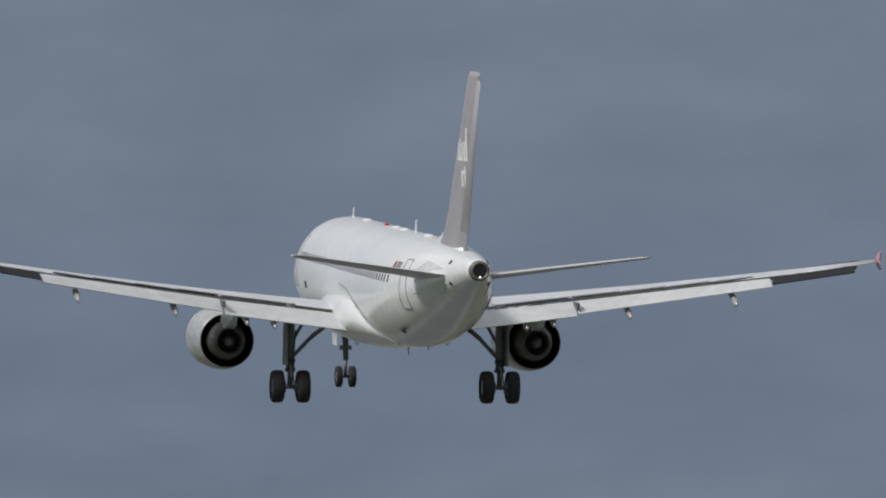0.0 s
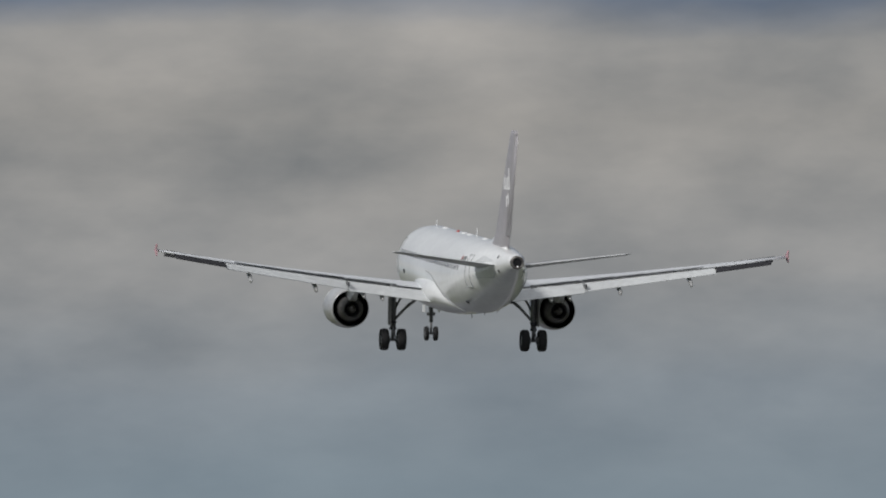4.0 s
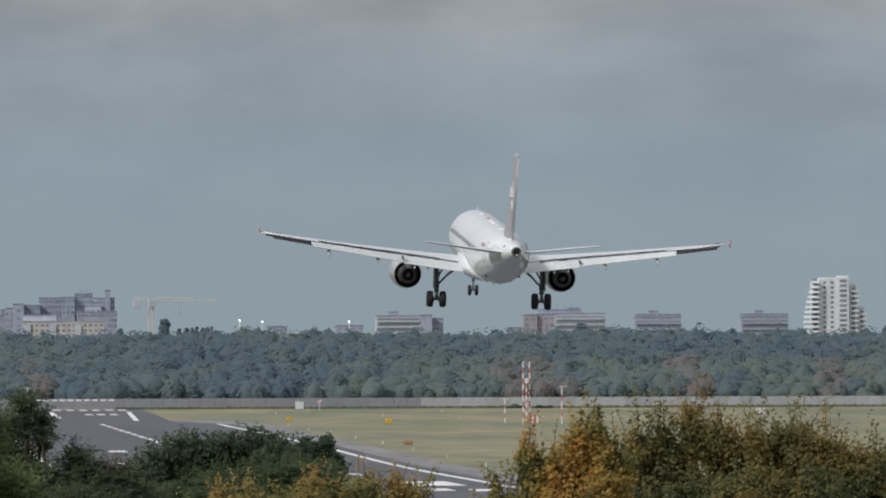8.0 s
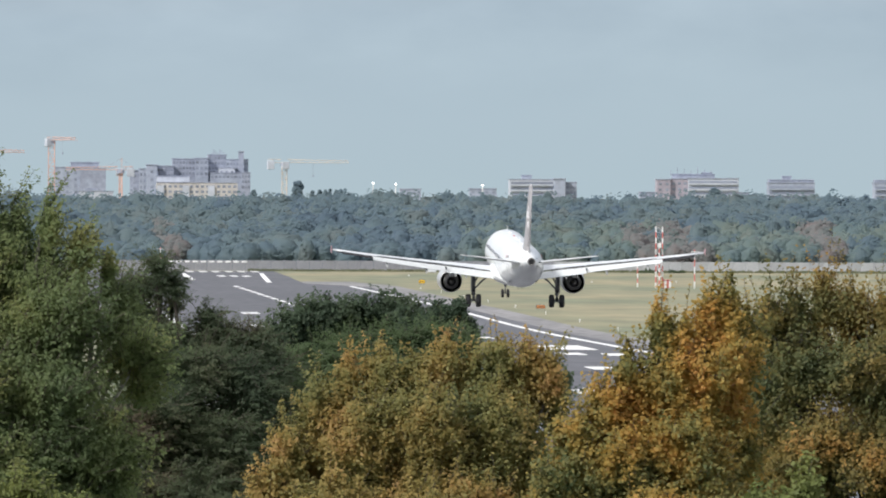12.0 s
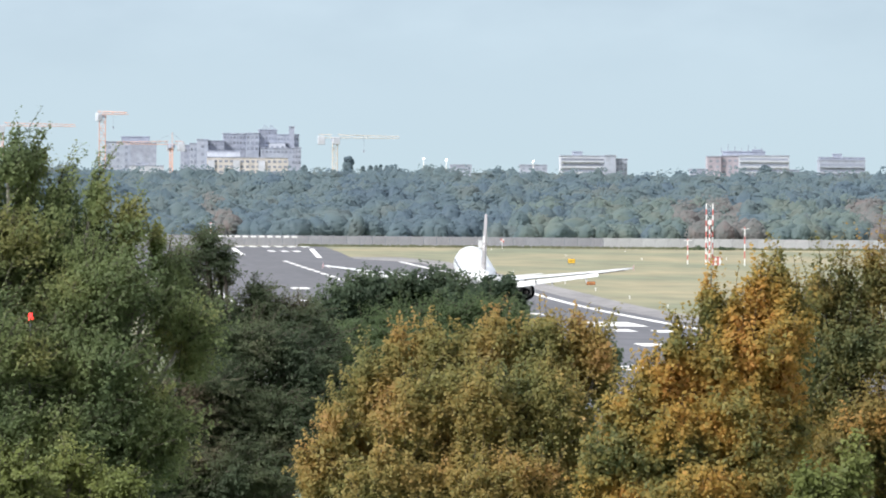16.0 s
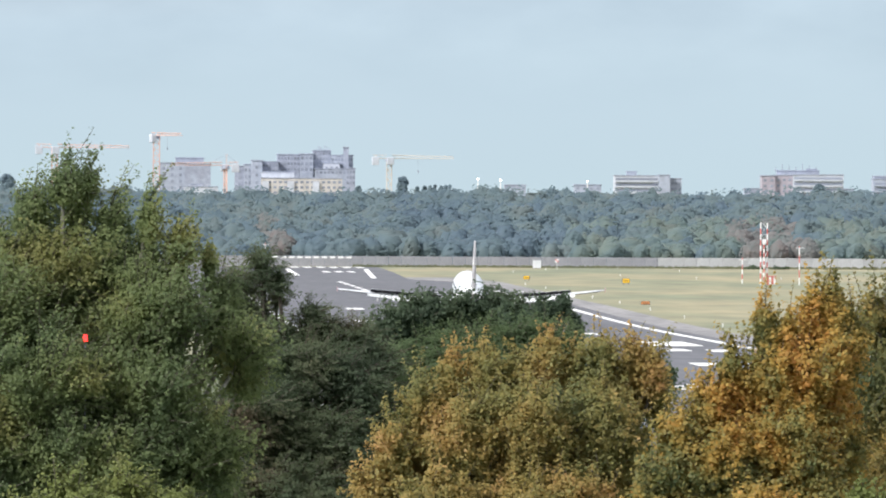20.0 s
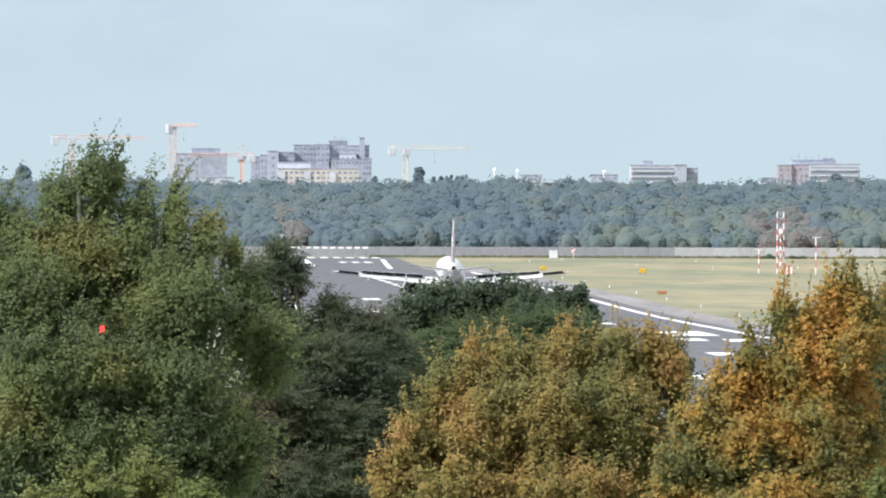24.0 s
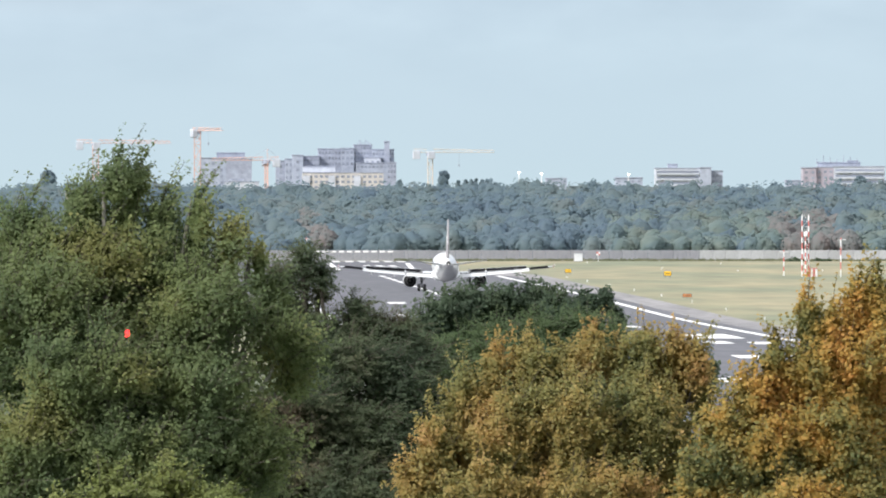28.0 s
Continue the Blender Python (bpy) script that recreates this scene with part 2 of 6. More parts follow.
M = {
    "white": mat("white_paint", (0.83, 0.845, 0.845), 0.30, vary=0.04, grain=3.0, patch=0.35, second=(0.78, 0.79, 0.795), coat=0.5),
    "wing": mat("wing_paint", (0.58, 0.60, 0.625), 0.38, vary=0.06, grain=2.5, patch=0.5, second=(0.52, 0.54, 0.565)),
    "flap": mat("flap_paint", (0.57, 0.59, 0.595), 0.42, vary=0.05, grain=3.0, second=(0.51, 0.525, 0.53)),
    # dark rubber and gaps, and the painted shadow strip ahead of the flaps
    "seal_and_shade": mat("dark_seal_and_shade", (0.035, 0.036, 0.045), 0.6, vary=0.2),
    "fin": mat("fin_paint", (0.345, 0.33, 0.345), 0.38, vary=0.05, grain=2.0, patch=0.3),
    "stab": mat("stabiliser_paint", (0.62, 0.63, 0.64), 0.4, vary=0.06),
    "fence": mat("wingtip_paint", (0.58, 0.34, 0.37), 0.4, vary=0.08),
    "metal": mat("bare_metal", (0.42, 0.41, 0.41), 0.45, 0.55, vary=0.15, grain=5.0),
    "core": mat("core_nozzle", (0.15, 0.145, 0.14), 0.42, 0.35, vary=0.25),
    "cowl": mat("cowl_paint", (0.47, 0.48, 0.485), 0.3, 0.15, vary=0.12, grain=3.5, patch=1.1, second=(0.40, 0.40, 0.40), coat=0.2, stretch=(1, .4, 1)),
    "hot": mat("burnt_metal", (0.20, 0.19, 0.18), 0.5, 0.5, vary=0.25),
    # near-black colour that paints the shade inside pipes and ducts
    "black": mat("painted_cavity_shade", (0.012, 0.012, 0.014), 0.7, vary=0.3),
    "tyre": mat("tyre_rubber", (0.022, 0.022, 0.024), 0.8, vary=0.25, grain=9),
    "door": mat("gear_door_paint", (0.20, 0.195, 0.195), 0.5, vary=0.15),
    "gear": mat("gear_steel", (0.16, 0.165, 0.17), 0.45, 0.4, vary=0.2, grain=8),
    "lens_red": mat("red_lens", (0.45, 0.03, 0.02), 0.2, vary=0.1, coat=.5),
    "rim": mat("wheel_rim", (0.34, 0.34, 0.35), 0.4, 0.5, vary=0.15),
    "pane": mat("cabin_window", (0.22, 0.23, 0.25), 0.2, vary=0.12),
    "line": mat("panel_gap", (0.30, 0.31, 0.32), 0.5, vary=0.15),
    "letter": mat("white_lettering", (0.82, 0.82, 0.82), 0.4, vary=0.03),
    "flag": mat("red_mark", (0.45, 0.05, 0.05), 0.4, vary=0.05),
    "grass": mat("dry_grass", (0.235, 0.208, 0.126), 0.9, vary=0.13, grain=0.16, patch=0.03, second=(0.142, 0.156, 0.096), stretch=(1, 0.13, 1)),
    "asphalt": mat("runway_asphalt", (0.088, 0.090, 0.104), 0.8, vary=0.14, grain=0.5, patch=0.05, second=(0.072, 0.074, 0.086), stretch=(1, 0.12, 1)),
    "shoulder": mat("weathered_asphalt", (0.22, 0.212, 0.215), 0.85, vary=0.18, grain=0.6, patch=0.06, second=(0.16, 0.155, 0.16), stretch=(1, 0.15, 1)),
    "marking": mat("worn_road_paint", (0.78, 0.78, 0.77), 0.6, vary=0.12, grain=0.8, patch=0.2, second=(0.62, 0.62, 0.62)),
    "bark": mat("bark", (0.09, 0.075, 0.06), 0.9, vary=0.3, grain=20, bump=0.5),
    "birch": mat("pale_bark", (0.34, 0.32, 0.28), 0.8, vary=0.25, grain=12, bump=0.3, second=(0.16, 0.15, 0.13)),
    "tower_white": mat("white_render", (0.66, 0.68, 0.71), 0.7, vary=0.06, grain=0.6, patch=0.2),
    # near-black that paints shade onto the hinged wing panels
    "painted_shade": mat("painted_panel_shade", (0.016, 0.016, 0.021), 0.8, vary=0.2),
    "concrete": mat("concrete", (0.36, 0.36, 0.36), 0.85, vary=0.12, grain=1.0, patch=0.1),
    # haze painted into colour: all facades but cream are blued, the glass paled
    "panel_grey": mat("hazy_grey_facade", (0.34, 0.375, 0.45), 0.8, vary=0.12, grain=0.6, patch=0.15, second=(0.31, 0.345, 0.42)),
    "panel_dark": mat("hazy_dark_facade", (0.31, 0.34, 0.42), 0.8, vary=0.12, grain=0.7, patch=0.2),
    "panel_pink": mat("hazy_pink_facade", (0.37, 0.34, 0.39), 0.8, vary=0.12, grain=0.6, patch=0.15),
    "panel_white": mat("hazy_white_facade", (0.48, 0.51, 0.57), 0.75, vary=0.08, grain=0.6, patch=0.2),
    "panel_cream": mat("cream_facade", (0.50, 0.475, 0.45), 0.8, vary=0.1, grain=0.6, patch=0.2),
    "glass": mat("hazy_window_glass", (0.235, 0.26, 0.32), 0.3, vary=0.12, each=0.2),
    "crane_red": mat("crane_orange", (0.62, 0.40, 0.34), 0.6, vary=0.12),
    "crane_pale": mat("crane_pale_steel", (0.55, 0.50, 0.44), 0.6, vary=0.12),
    "mast_red": mat("mast_red", (0.60, 0.17, 0.15), 0.5, vary=0.1),
    "mast_white": mat("mast_white", (0.78, 0.78, 0.78), 0.5, vary=0.06),
    "yellow": mat("sign_yellow", (0.80, 0.48, 0.03), 0.5, vary=0.05),
    "orange": mat("sign_orange", (0.50, 0.20, 0.07), 0.6, vary=0.1),
    "fence_grey": mat("fence_steel", (0.34, 0.345, 0.375), 0.6, 0.1, vary=0.1, each=0.04),
    "fence_pale": mat("fence_pale_panel", (0.40, 0.41, 0.42), 0.75, vary=0.1, each=0.1),
    "lamp_white": glow("lamp_glow", (1.0, 0.98, 0.95), 3.0),
    "lamp_red": glow("red_lamp_glow", (1.0, 0.03, 0.03), 2.5),
    "bird": mat("dark_plumage", (0.025, 0.024, 0.026), 0.7, vary=0.3, grain=30),
    "roof": mat("felt_roof", (0.22, 0.22, 0.22), 0.85, vary=0.15, grain=4, patch=0.8),
    "l_birch": leaf_mat("birch_leaves", [(0.122, 0.172, 0.083), (0.160, 0.208, 0.094), (0.205, 0.252, 0.106), (0.300, 0.296, 0.114)], 1.1, 0.62, 0.16, 0.10),
    "l_dark": leaf_mat("dark_leaves", [(0.073, 0.109, 0.071), (0.092, 0.131, 0.080), (0.119, 0.155, 0.088)], 1.0, 0.62, 0.2, 0.10),
    "l_locust": leaf_mat("olive_leaves", [(0.077, 0.108, 0.067), (0.096, 0.130, 0.074), (0.127, 0.149, 0.082), (0.176, 0.135, 0.094)], 0.8, 0.62, 0.14, 0.08),
    "l_acacia": leaf_mat("acacia_leaves", [(0.097, 0.144, 0.071), (0.120, 0.170, 0.079), (0.147, 0.190, 0.087)], 0.9, 0.62, 0.15, 0.08),
    "l_amber": leaf_mat("amber_leaves", [(0.144, 0.178, 0.078), (0.265, 0.246, 0.088), (0.400, 0.290, 0.100), (0.500, 0.285, 0.135)], 0.8, 0.55, 0.26, 0.12),
    "l_orange": leaf_mat("orange_leaves", [(0.106, 0.143, 0.062), (0.254, 0.226, 0.074), (0.456, 0.303, 0.078), (0.530, 0.275, 0.082)], 1.3, 0.55, 0.32, 0.13),
    "l_rust": leaf_mat("rust_leaves", [(0.080, 0.110, 0.054), (0.150, 0.158, 0.062), (0.290, 0.218, 0.070), (0.470, 0.262, 0.080)], 0.8, 0.55, 0.25, 0.12),
    "l_fresh": leaf_mat("fresh_leaves", [(0.112, 0.140, 0.044), (0.145, 0.172, 0.050), (0.190, 0.198, 0.062)], 0.8, 0.4, 0.25),
    # distance haze is put into these three far leaf colours as extra blue
    "l_wood": leaf_mat("hazy_woodland_leaves", [(0.125, 0.180, 0.230), (0.139, 0.198, 0.232), (0.160, 0.217, 0.230), (0.178, 0.217, 0.220)], 0.06, 0.5, 0.10, 0.03),
    "l_edge": leaf_mat("hazy_edge_leaves", [(0.142, 0.202, 0.224), (0.162, 0.222, 0.222), (0.188, 0.240, 0.220), (0.206, 0.238, 0.212)], 0.10, 0.5, 0.12, 0.03),
    "l_faded": leaf_mat("hazy_faded_leaves", [(0.180, 0.222, 0.218), (0.218, 0.222, 0.220), (0.258, 0.222, 0.216)], 0.35, 0.5, 0.5, 0.05),
    "l_rough": leaf_mat("rough_grass_blades", [(0.10, 0.115, 0.075), (0.135, 0.145, 0.085), (0.165, 0.16, 0.095)], 0.1, 0.3, 0.3, 0.1),
    # made-up dark ground out of view, so less light bounces onto the airliner
    "dark_ground": mat("unseen_dark_ground", (0.075, 0.085, 0.035), 0.95, vary=0.3, grain=0.8, patch=0.06, second=(0.05, 0.065, 0.028)),
}


# ---- building blocks ----
def mesh_of(name, bm, material, smooth=False):
    me = bpy.data.meshes.new(name)
    bm.to_mesh(me)
    bm.free()
    if smooth:
        me.polygons.foreach_set("use_smooth", [True] * len(me.polygons))
    me.materials.append(material)
    return me


def part(name, bm, material, parent, label="", smooth=False):
    """One mesh object under a thing or a part."""
    me = bm if isinstance(bm, bpy.types.Mesh) else mesh_of(name, bm, material, smooth)
    ob = new(name, me)
    ob.parent = parent
    return tagged(ob, label)


def thing(name, m, label, category, group="", kind=""):
    ob = new(name)
    ob.empty_display_size = 0.2
    ob.matrix_world = m
    return tagged(ob, label, category, group, kind)


def add_box(bm, x0, x1, y0, y1, z0, z1, bevel=0.0):
    v = [bm.verts.new((x, y, z)) for z in (z0, z1) for x, y in ((x0, y0), (x1, y0), (x1, y1), (x0, y1))]
    fs = [bm.faces.new([v[i] for i in q]) for q in ((3, 2, 1, 0), (4, 5, 6, 7), (0, 1, 5, 4), (1, 2, 6, 5), (2, 3, 7, 6), (3, 0, 4, 7))]
    if bevel:
        es = {e for f in fs for e in f.edges}
        bmesh.ops.bevel(bm, geom=list(es), offset=bevel, segments=1, affect="EDGES")
    return bm


def box(x0, x1, y0, y1, z0, z1, bevel=0.0):
    return add_box(bmesh.new(), x0, x1, y0, y1, z0, z1, bevel)


def add_rod(bm, a, b, r0, r1=None, seg=8, caps=True):
    a, b = Vector(a), Vector(b)
    r1 = r0 if r1 is None else r1
    q = (b - a).to_track_quat("Z", "Y")
    rings = []
    for p, r in ((a, r0), (b, r1)):
        rings.append([bm.verts.new(p + q @ Vector((r * math.cos(2 * math.pi * i / seg), r * math.sin(2 * math.pi * i / seg), 0))) for i in range(seg)])
    for i in range(seg):
        bm.faces.new((rings[0][i], rings[0][(i + 1) % seg], rings[1][(i + 1) % seg], rings[1][i]))
    if caps:
        bm.faces.new(rings[0][::-1])
        bm.faces.new(rings[1])
    return bm


def rod(a, b, r0, r1=None, seg=8):
    return add_rod(bmesh.new(), a, b, r0, r1, seg)


def loft(rings, closed=True, cap=True):
    """A skin over rings of points with the same count."""
    bm = bmesh.new()
    vs = [[bm.verts.new(p) for p in r] for r in rings]
    k = len(vs[0])
    for a, b in zip(vs, vs[1:]):
        for i in range(k if closed else k - 1):
            bm.faces.new((a[i], a[(i + 1) % k], b[(i + 1) % k], b[i]))
    if cap and closed:
        bm.faces.new(vs[0][::-1])
        bm.faces.new(vs[-1])
    bmesh.ops.recalc_face_normals(bm, faces=bm.faces)
    return bm


def turned(profile, seg=32, axis_y=True):
    """A body turned about the Y axis from (y, radius) pairs."""
    return loft([[(r * math.cos(2 * math.pi * i / seg), y, r * math.sin(2 * math.pi * i / seg)) for i in range(seg)] for y, r in profile])


def spot(a, e, d):
    """The place d metres ahead at a bearing and a height angle (thousandths) from the camera's roof."""
    return Vector((a * d / 1000, d, 15 + e * d / 1000))


# ---- ground and runway ----
def dip(y):
    """The field sinks a little half-way along the runway."""
    return -.5 * math.exp(-((y - 1850) / 260) ** 2)


def sag(bm):
    """Cut a surface across and let it follow the dip."""
    ys = [v.co.y for v in bm.verts]
    for y in range(1230, 2550, 60):
        if min(ys) < y < max(ys):
            bmesh.ops.bisect_plane(bm, geom=[*bm.verts, *bm.edges, *bm.faces], plane_co=(0, y, 0), plane_no=(0, 1, 0))
    for v in bm.verts:
        v.co.z += dip(v.co.y)


def ground():
    bm = bmesh.new()
    xs = [-700, -300, -100, 10, 100, 200, 400, 900]
    ys = [-300, 0, 300, 800, 1250, 2000, 2600, 3200, 3800, 4950]
    g = [[bm.verts.new((x, y, 0)) for x in xs] for y in ys]
    for r0, r1 in zip(g, g[1:]):
        for i in range(len(xs) - 1):
            bm.faces.new((r0[i], r0[i + 1], r1[i + 1], r1[i]))
    sag(bm)
    me = mesh_of("ground", bm, M["grass"])
    me.materials.append(M["dark_ground"])         # unseen ground around, darkened to cut bounced light; mown grass on the field
    for f in me.polygons:
        f.material_index = 1 if f.center.y < 1300 or f.center.x < 0 or f.center.x > 420 else 0
    ob = new("ground", me)
    tagged(ob, "dry yellow-green mown airfield grass", "ground", kind="structure")


def slab(name, pts, z0, z1, material, parent=None, label="", category="", kind=""):
    bm = bmesh.new()
    lo = [bm.verts.new((x, y, z0)) for x, y in pts]
    hi = [bm.verts.new((x, y, z1)) for x, y in pts]
    k = len(pts)
    bm.faces.new(hi)
    bm.faces.new(lo[::-1])
    for i in range(k):
        bm.faces.new((lo[i], lo[(i + 1) % k], hi[(i + 1) % k], hi[i]))
    bmesh.ops.recalc_face_normals(bm, faces=bm.faces)
    sag(bm)
    ob = new(name, mesh_of(name, bm, material))
    if parent:
        ob.parent = parent
    return tagged(ob, label, category, kind=kind)


CX = 47.6     # the runway's centre line
ground()
shoulder = slab("pavement", [(17, 420), (77.5, 420), (77.8, 1500), (77.2, 2300), (79, 2800), (74, 2960), (30, 2960), (17, 2700)], -0.3, 0.03, M["shoulder"],
                None, "pale weathered asphalt shoulder along the runway", "pavement", "structure")
runway = slab("road", [(-14, 2700), (20, 2250), (23, 430), (72, 430), (72.4, 2760), (63, 2880), (66, 3180), (67.5, 3415), (4, 3415), (-14, 3100)], -0.3, 0.06, M["asphalt"],
              None, "dark grey asphalt runway with white markings", "runway", "structure")


def marking(x0, x1, y0, y1, lean=0.0):
    slab("marking", [(x0, y0), (x1, y0), (x1 + lean, y1), (x0 + lean, y1)], 0.055, 0.08, M["marking"], runway)


# edge lines, in stretches
for y in range(460, 2780, 145):
    marking(CX + 21.55, CX + 22.45, y, min(y + 144.2, 2800))
    marking(CX - 22.45, CX - 21.55, y, min(y + 144.2, 2500))
# centre line
for y in range(1240, 2800, 60):
    marking(CX - 0.45, CX + 0.45, y, y + 36)
# aiming points and touchdown bars
for s in (-1, 1):
    marking(CX + s * 15.4 - 2.7, CX + s * 15.4 + 2.7, 1566, 1622)
    for off, y in ((13.2, 1505), (17.6, 1497), (10.4, 1362), (15.6, 1362), (11.4, 1722), (11.4, 1900), (9.4, 2085), (1.0, 1186), (3.4, 1196)):
        marking(CX + s * off - 1.25, CX + s * off + 1.25, y, y + 24)
# far end: side lines and stop bars
def slant(x0, y0, x1, y1, w):
    slab("marking", [(x0, y0), (x0 + w, y0), (x1 + w, y1), (x1, y1)], 0.055, 0.08, M["marking"], runway)


slant(56.2, 2910, 62.0, 3300, 1.05)
slant(42.2, 3000, 44.2, 3300, 1.2)
for i in range(6):
    marking(46.9 + i * 3.0, 48.6 + i * 3.0, 3370, 3412)
for i in range(3):
    marking(50.8 + i * 2.7, 52.3 + i * 2.7, 3150, 3195)


def approach_bar(x0, x1, y, count, z):
    """A row of white approach lights on a low rail with posts."""
    t = thing("approach_light_bar", pose(0, y, 0), "row of white approach lights on low posts beyond the runway end", "airfield light")
    part("rail", box(x0 - .4, x1 + .4, -.05, .05, z - .35, z - .25), M["fence_grey"], t)
    for i in range(4):
        x = x0 + (x1 - x0) * i / 3
        part("post", rod((x, 0, 0), (x, 0, z - .3), 0.06), M["fence_grey"], t)
    me = mesh_of("light", box(-.62, .62, -.08, .08, -.2, .22, 0.04), M["mast_white"])
    for i in range(count):
        o = part("light", me, None, t)
        o.location = (x0 + (x1 - x0) * i / (count - 1), 0, z)


approach_bar(41.8, 60.8, 3418, 11, 2.25)


# ---- airliner ----
def ring(s, zc, rw, rh, seg=56, low=.95):
    y = 17.71 - s
    return [(rw * math.cos(2 * math.pi * i / seg), y, zc + (rh if math.sin(2 * math.pi * i / seg) > 0 else rh * low) * math.sin(2 * math.pi * i / seg)) for i in range(seg)]


FUSE = [(s, z - .15, w, h) for s, z, w, h in [(0.0, 3.62, .04, .04), (.25, 3.63, .42, .40), (.7, 3.66, .75, .72), (1.4, 3.74, 1.12, 1.12), (2.4, 3.88, 1.48, 1.52), (3.6, 4.01, 1.76, 1.84), (5.0, 4.08, 1.92, 2.02), (6.3, 4.1, 1.975, 2.07),
        (12, 4.1, 1.975, 2.07), (18, 4.1, 1.975, 2.07), (23.5, 4.1, 1.975, 2.07), (25.5, 4.15, 1.96, 2.02), (27.5, 4.28, 1.87, 1.88), (29.5, 4.48, 1.68, 1.66), (31.5, 4.72, 1.40, 1.37), (33.2, 4.94, 1.12, 1.08),
        (34.8, 5.13, .85, .82), (36.2, 5.29, .60, .58), (37.2, 5.38, .42, .42), (37.5, 5.4, .37, .37)]]


def body_at(s):
    """Centre height and half-width of the fuselage at a station."""
    for a, b in zip(FUSE, FUSE[1:]):
        if a[0] <= s <= b[0]:
            u = (s - a[0]) / (b[0] - a[0])
            return tuple(p + (q - p) * u for p, q in zip(a[1:], b[1:]))
    return FUSE[-1][1:]


def section(le, te, x, z, thick, n=9, twist=0.0):
    """A wing section at span x from leading to trailing station."""
    pts = []
    for side in (1, -1):
        for i in range(n):
            u = i / (n - 1)
            if side < 0:
                u = 1 - u
                if i in (0, n - 1):
                    continue
            h = thick * (1.45 * math.sqrt(max(u, 0)) * (1 - u) + 0.04 * (1 - u)) * (1.0 if side > 0 else -0.75)
            s = le + (te - le) * u
            pts.append((x, 17.71 - s, z + h + twist * (u - .3) * -1))
    return pts


def wing_z(x):
    x = abs(x) - 1.9
    return 2.98 + 0.103 * x + 0.0023 * x * x


def wing_le(x):
    return 12.3 + (abs(x) - 1.9) * 0.53


def wing_te(x):
    x = abs(x)
    return 18.55 if x < 6.4 else 18.55 + (x - 6.4) * 0.318


def plate(x0, x1, hinge, chord, drop, thick, dz=0.0):
    """A hinged surface behind the wing, drooped; x0 inboard, x1 outboard."""
    rings = []
    for x in (x0, x1):
        y, z = 17.71 - hinge(x), wing_z(x) + dz
        c = chord(x)
        dy, dn = -c * math.cos(drop), -c * math.sin(drop)
        ny, nz = -math.sin(drop), math.cos(drop)
        pr = []
        for u, t in ((0, .55), (.12, 1), (.5, .8), (1, .12), (1, -.12), (.5, -.6), (.12, -.8), (0, -.55)):
            pr.append((x, y + dy * u + ny * thick * t, z + dn * u + nz * thick * t))
        rings.append(pr)
    return loft(rings)


def wheel(radius, width):
    """Tyre and rim profile, axle along X."""
    h = width / 2
    ty = [(-h * .62, radius * .56), (-h * .95, radius * .70), (-h, radius * .86), (-h * .80, radius * .965), (-h * .3, radius), (h * .3, radius), (h * .80, radius * .965), (h, radius * .86), (h * .95, radius * .70), (h * .62, radius * .56)]
    ri = [(-h * .62, radius * .2), (-h * .70, radius * .5), (-h * .55, radius * .57), (h * .55, radius * .57), (h * .70, radius * .5), (h * .62, radius * .2)]
    out = []
    for prof, m in ((ty, "tyre"), (ri, "rim")):
        bm = loft([[(x, r * math.cos(2 * math.pi * i / 28), r * math.sin(2 * math.pi * i / 28)) for i in range(28)] for x, r in prof])
        out.append(mesh_of(m, bm, M[m], True))
    return out


def turned_open(profile, seg=32):
    return loft([[(r * math.cos(2 * math.pi * i / seg), y, r * math.sin(2 * math.pi * i / seg)) for i in range(seg)] for y, r in profile], cap=False)


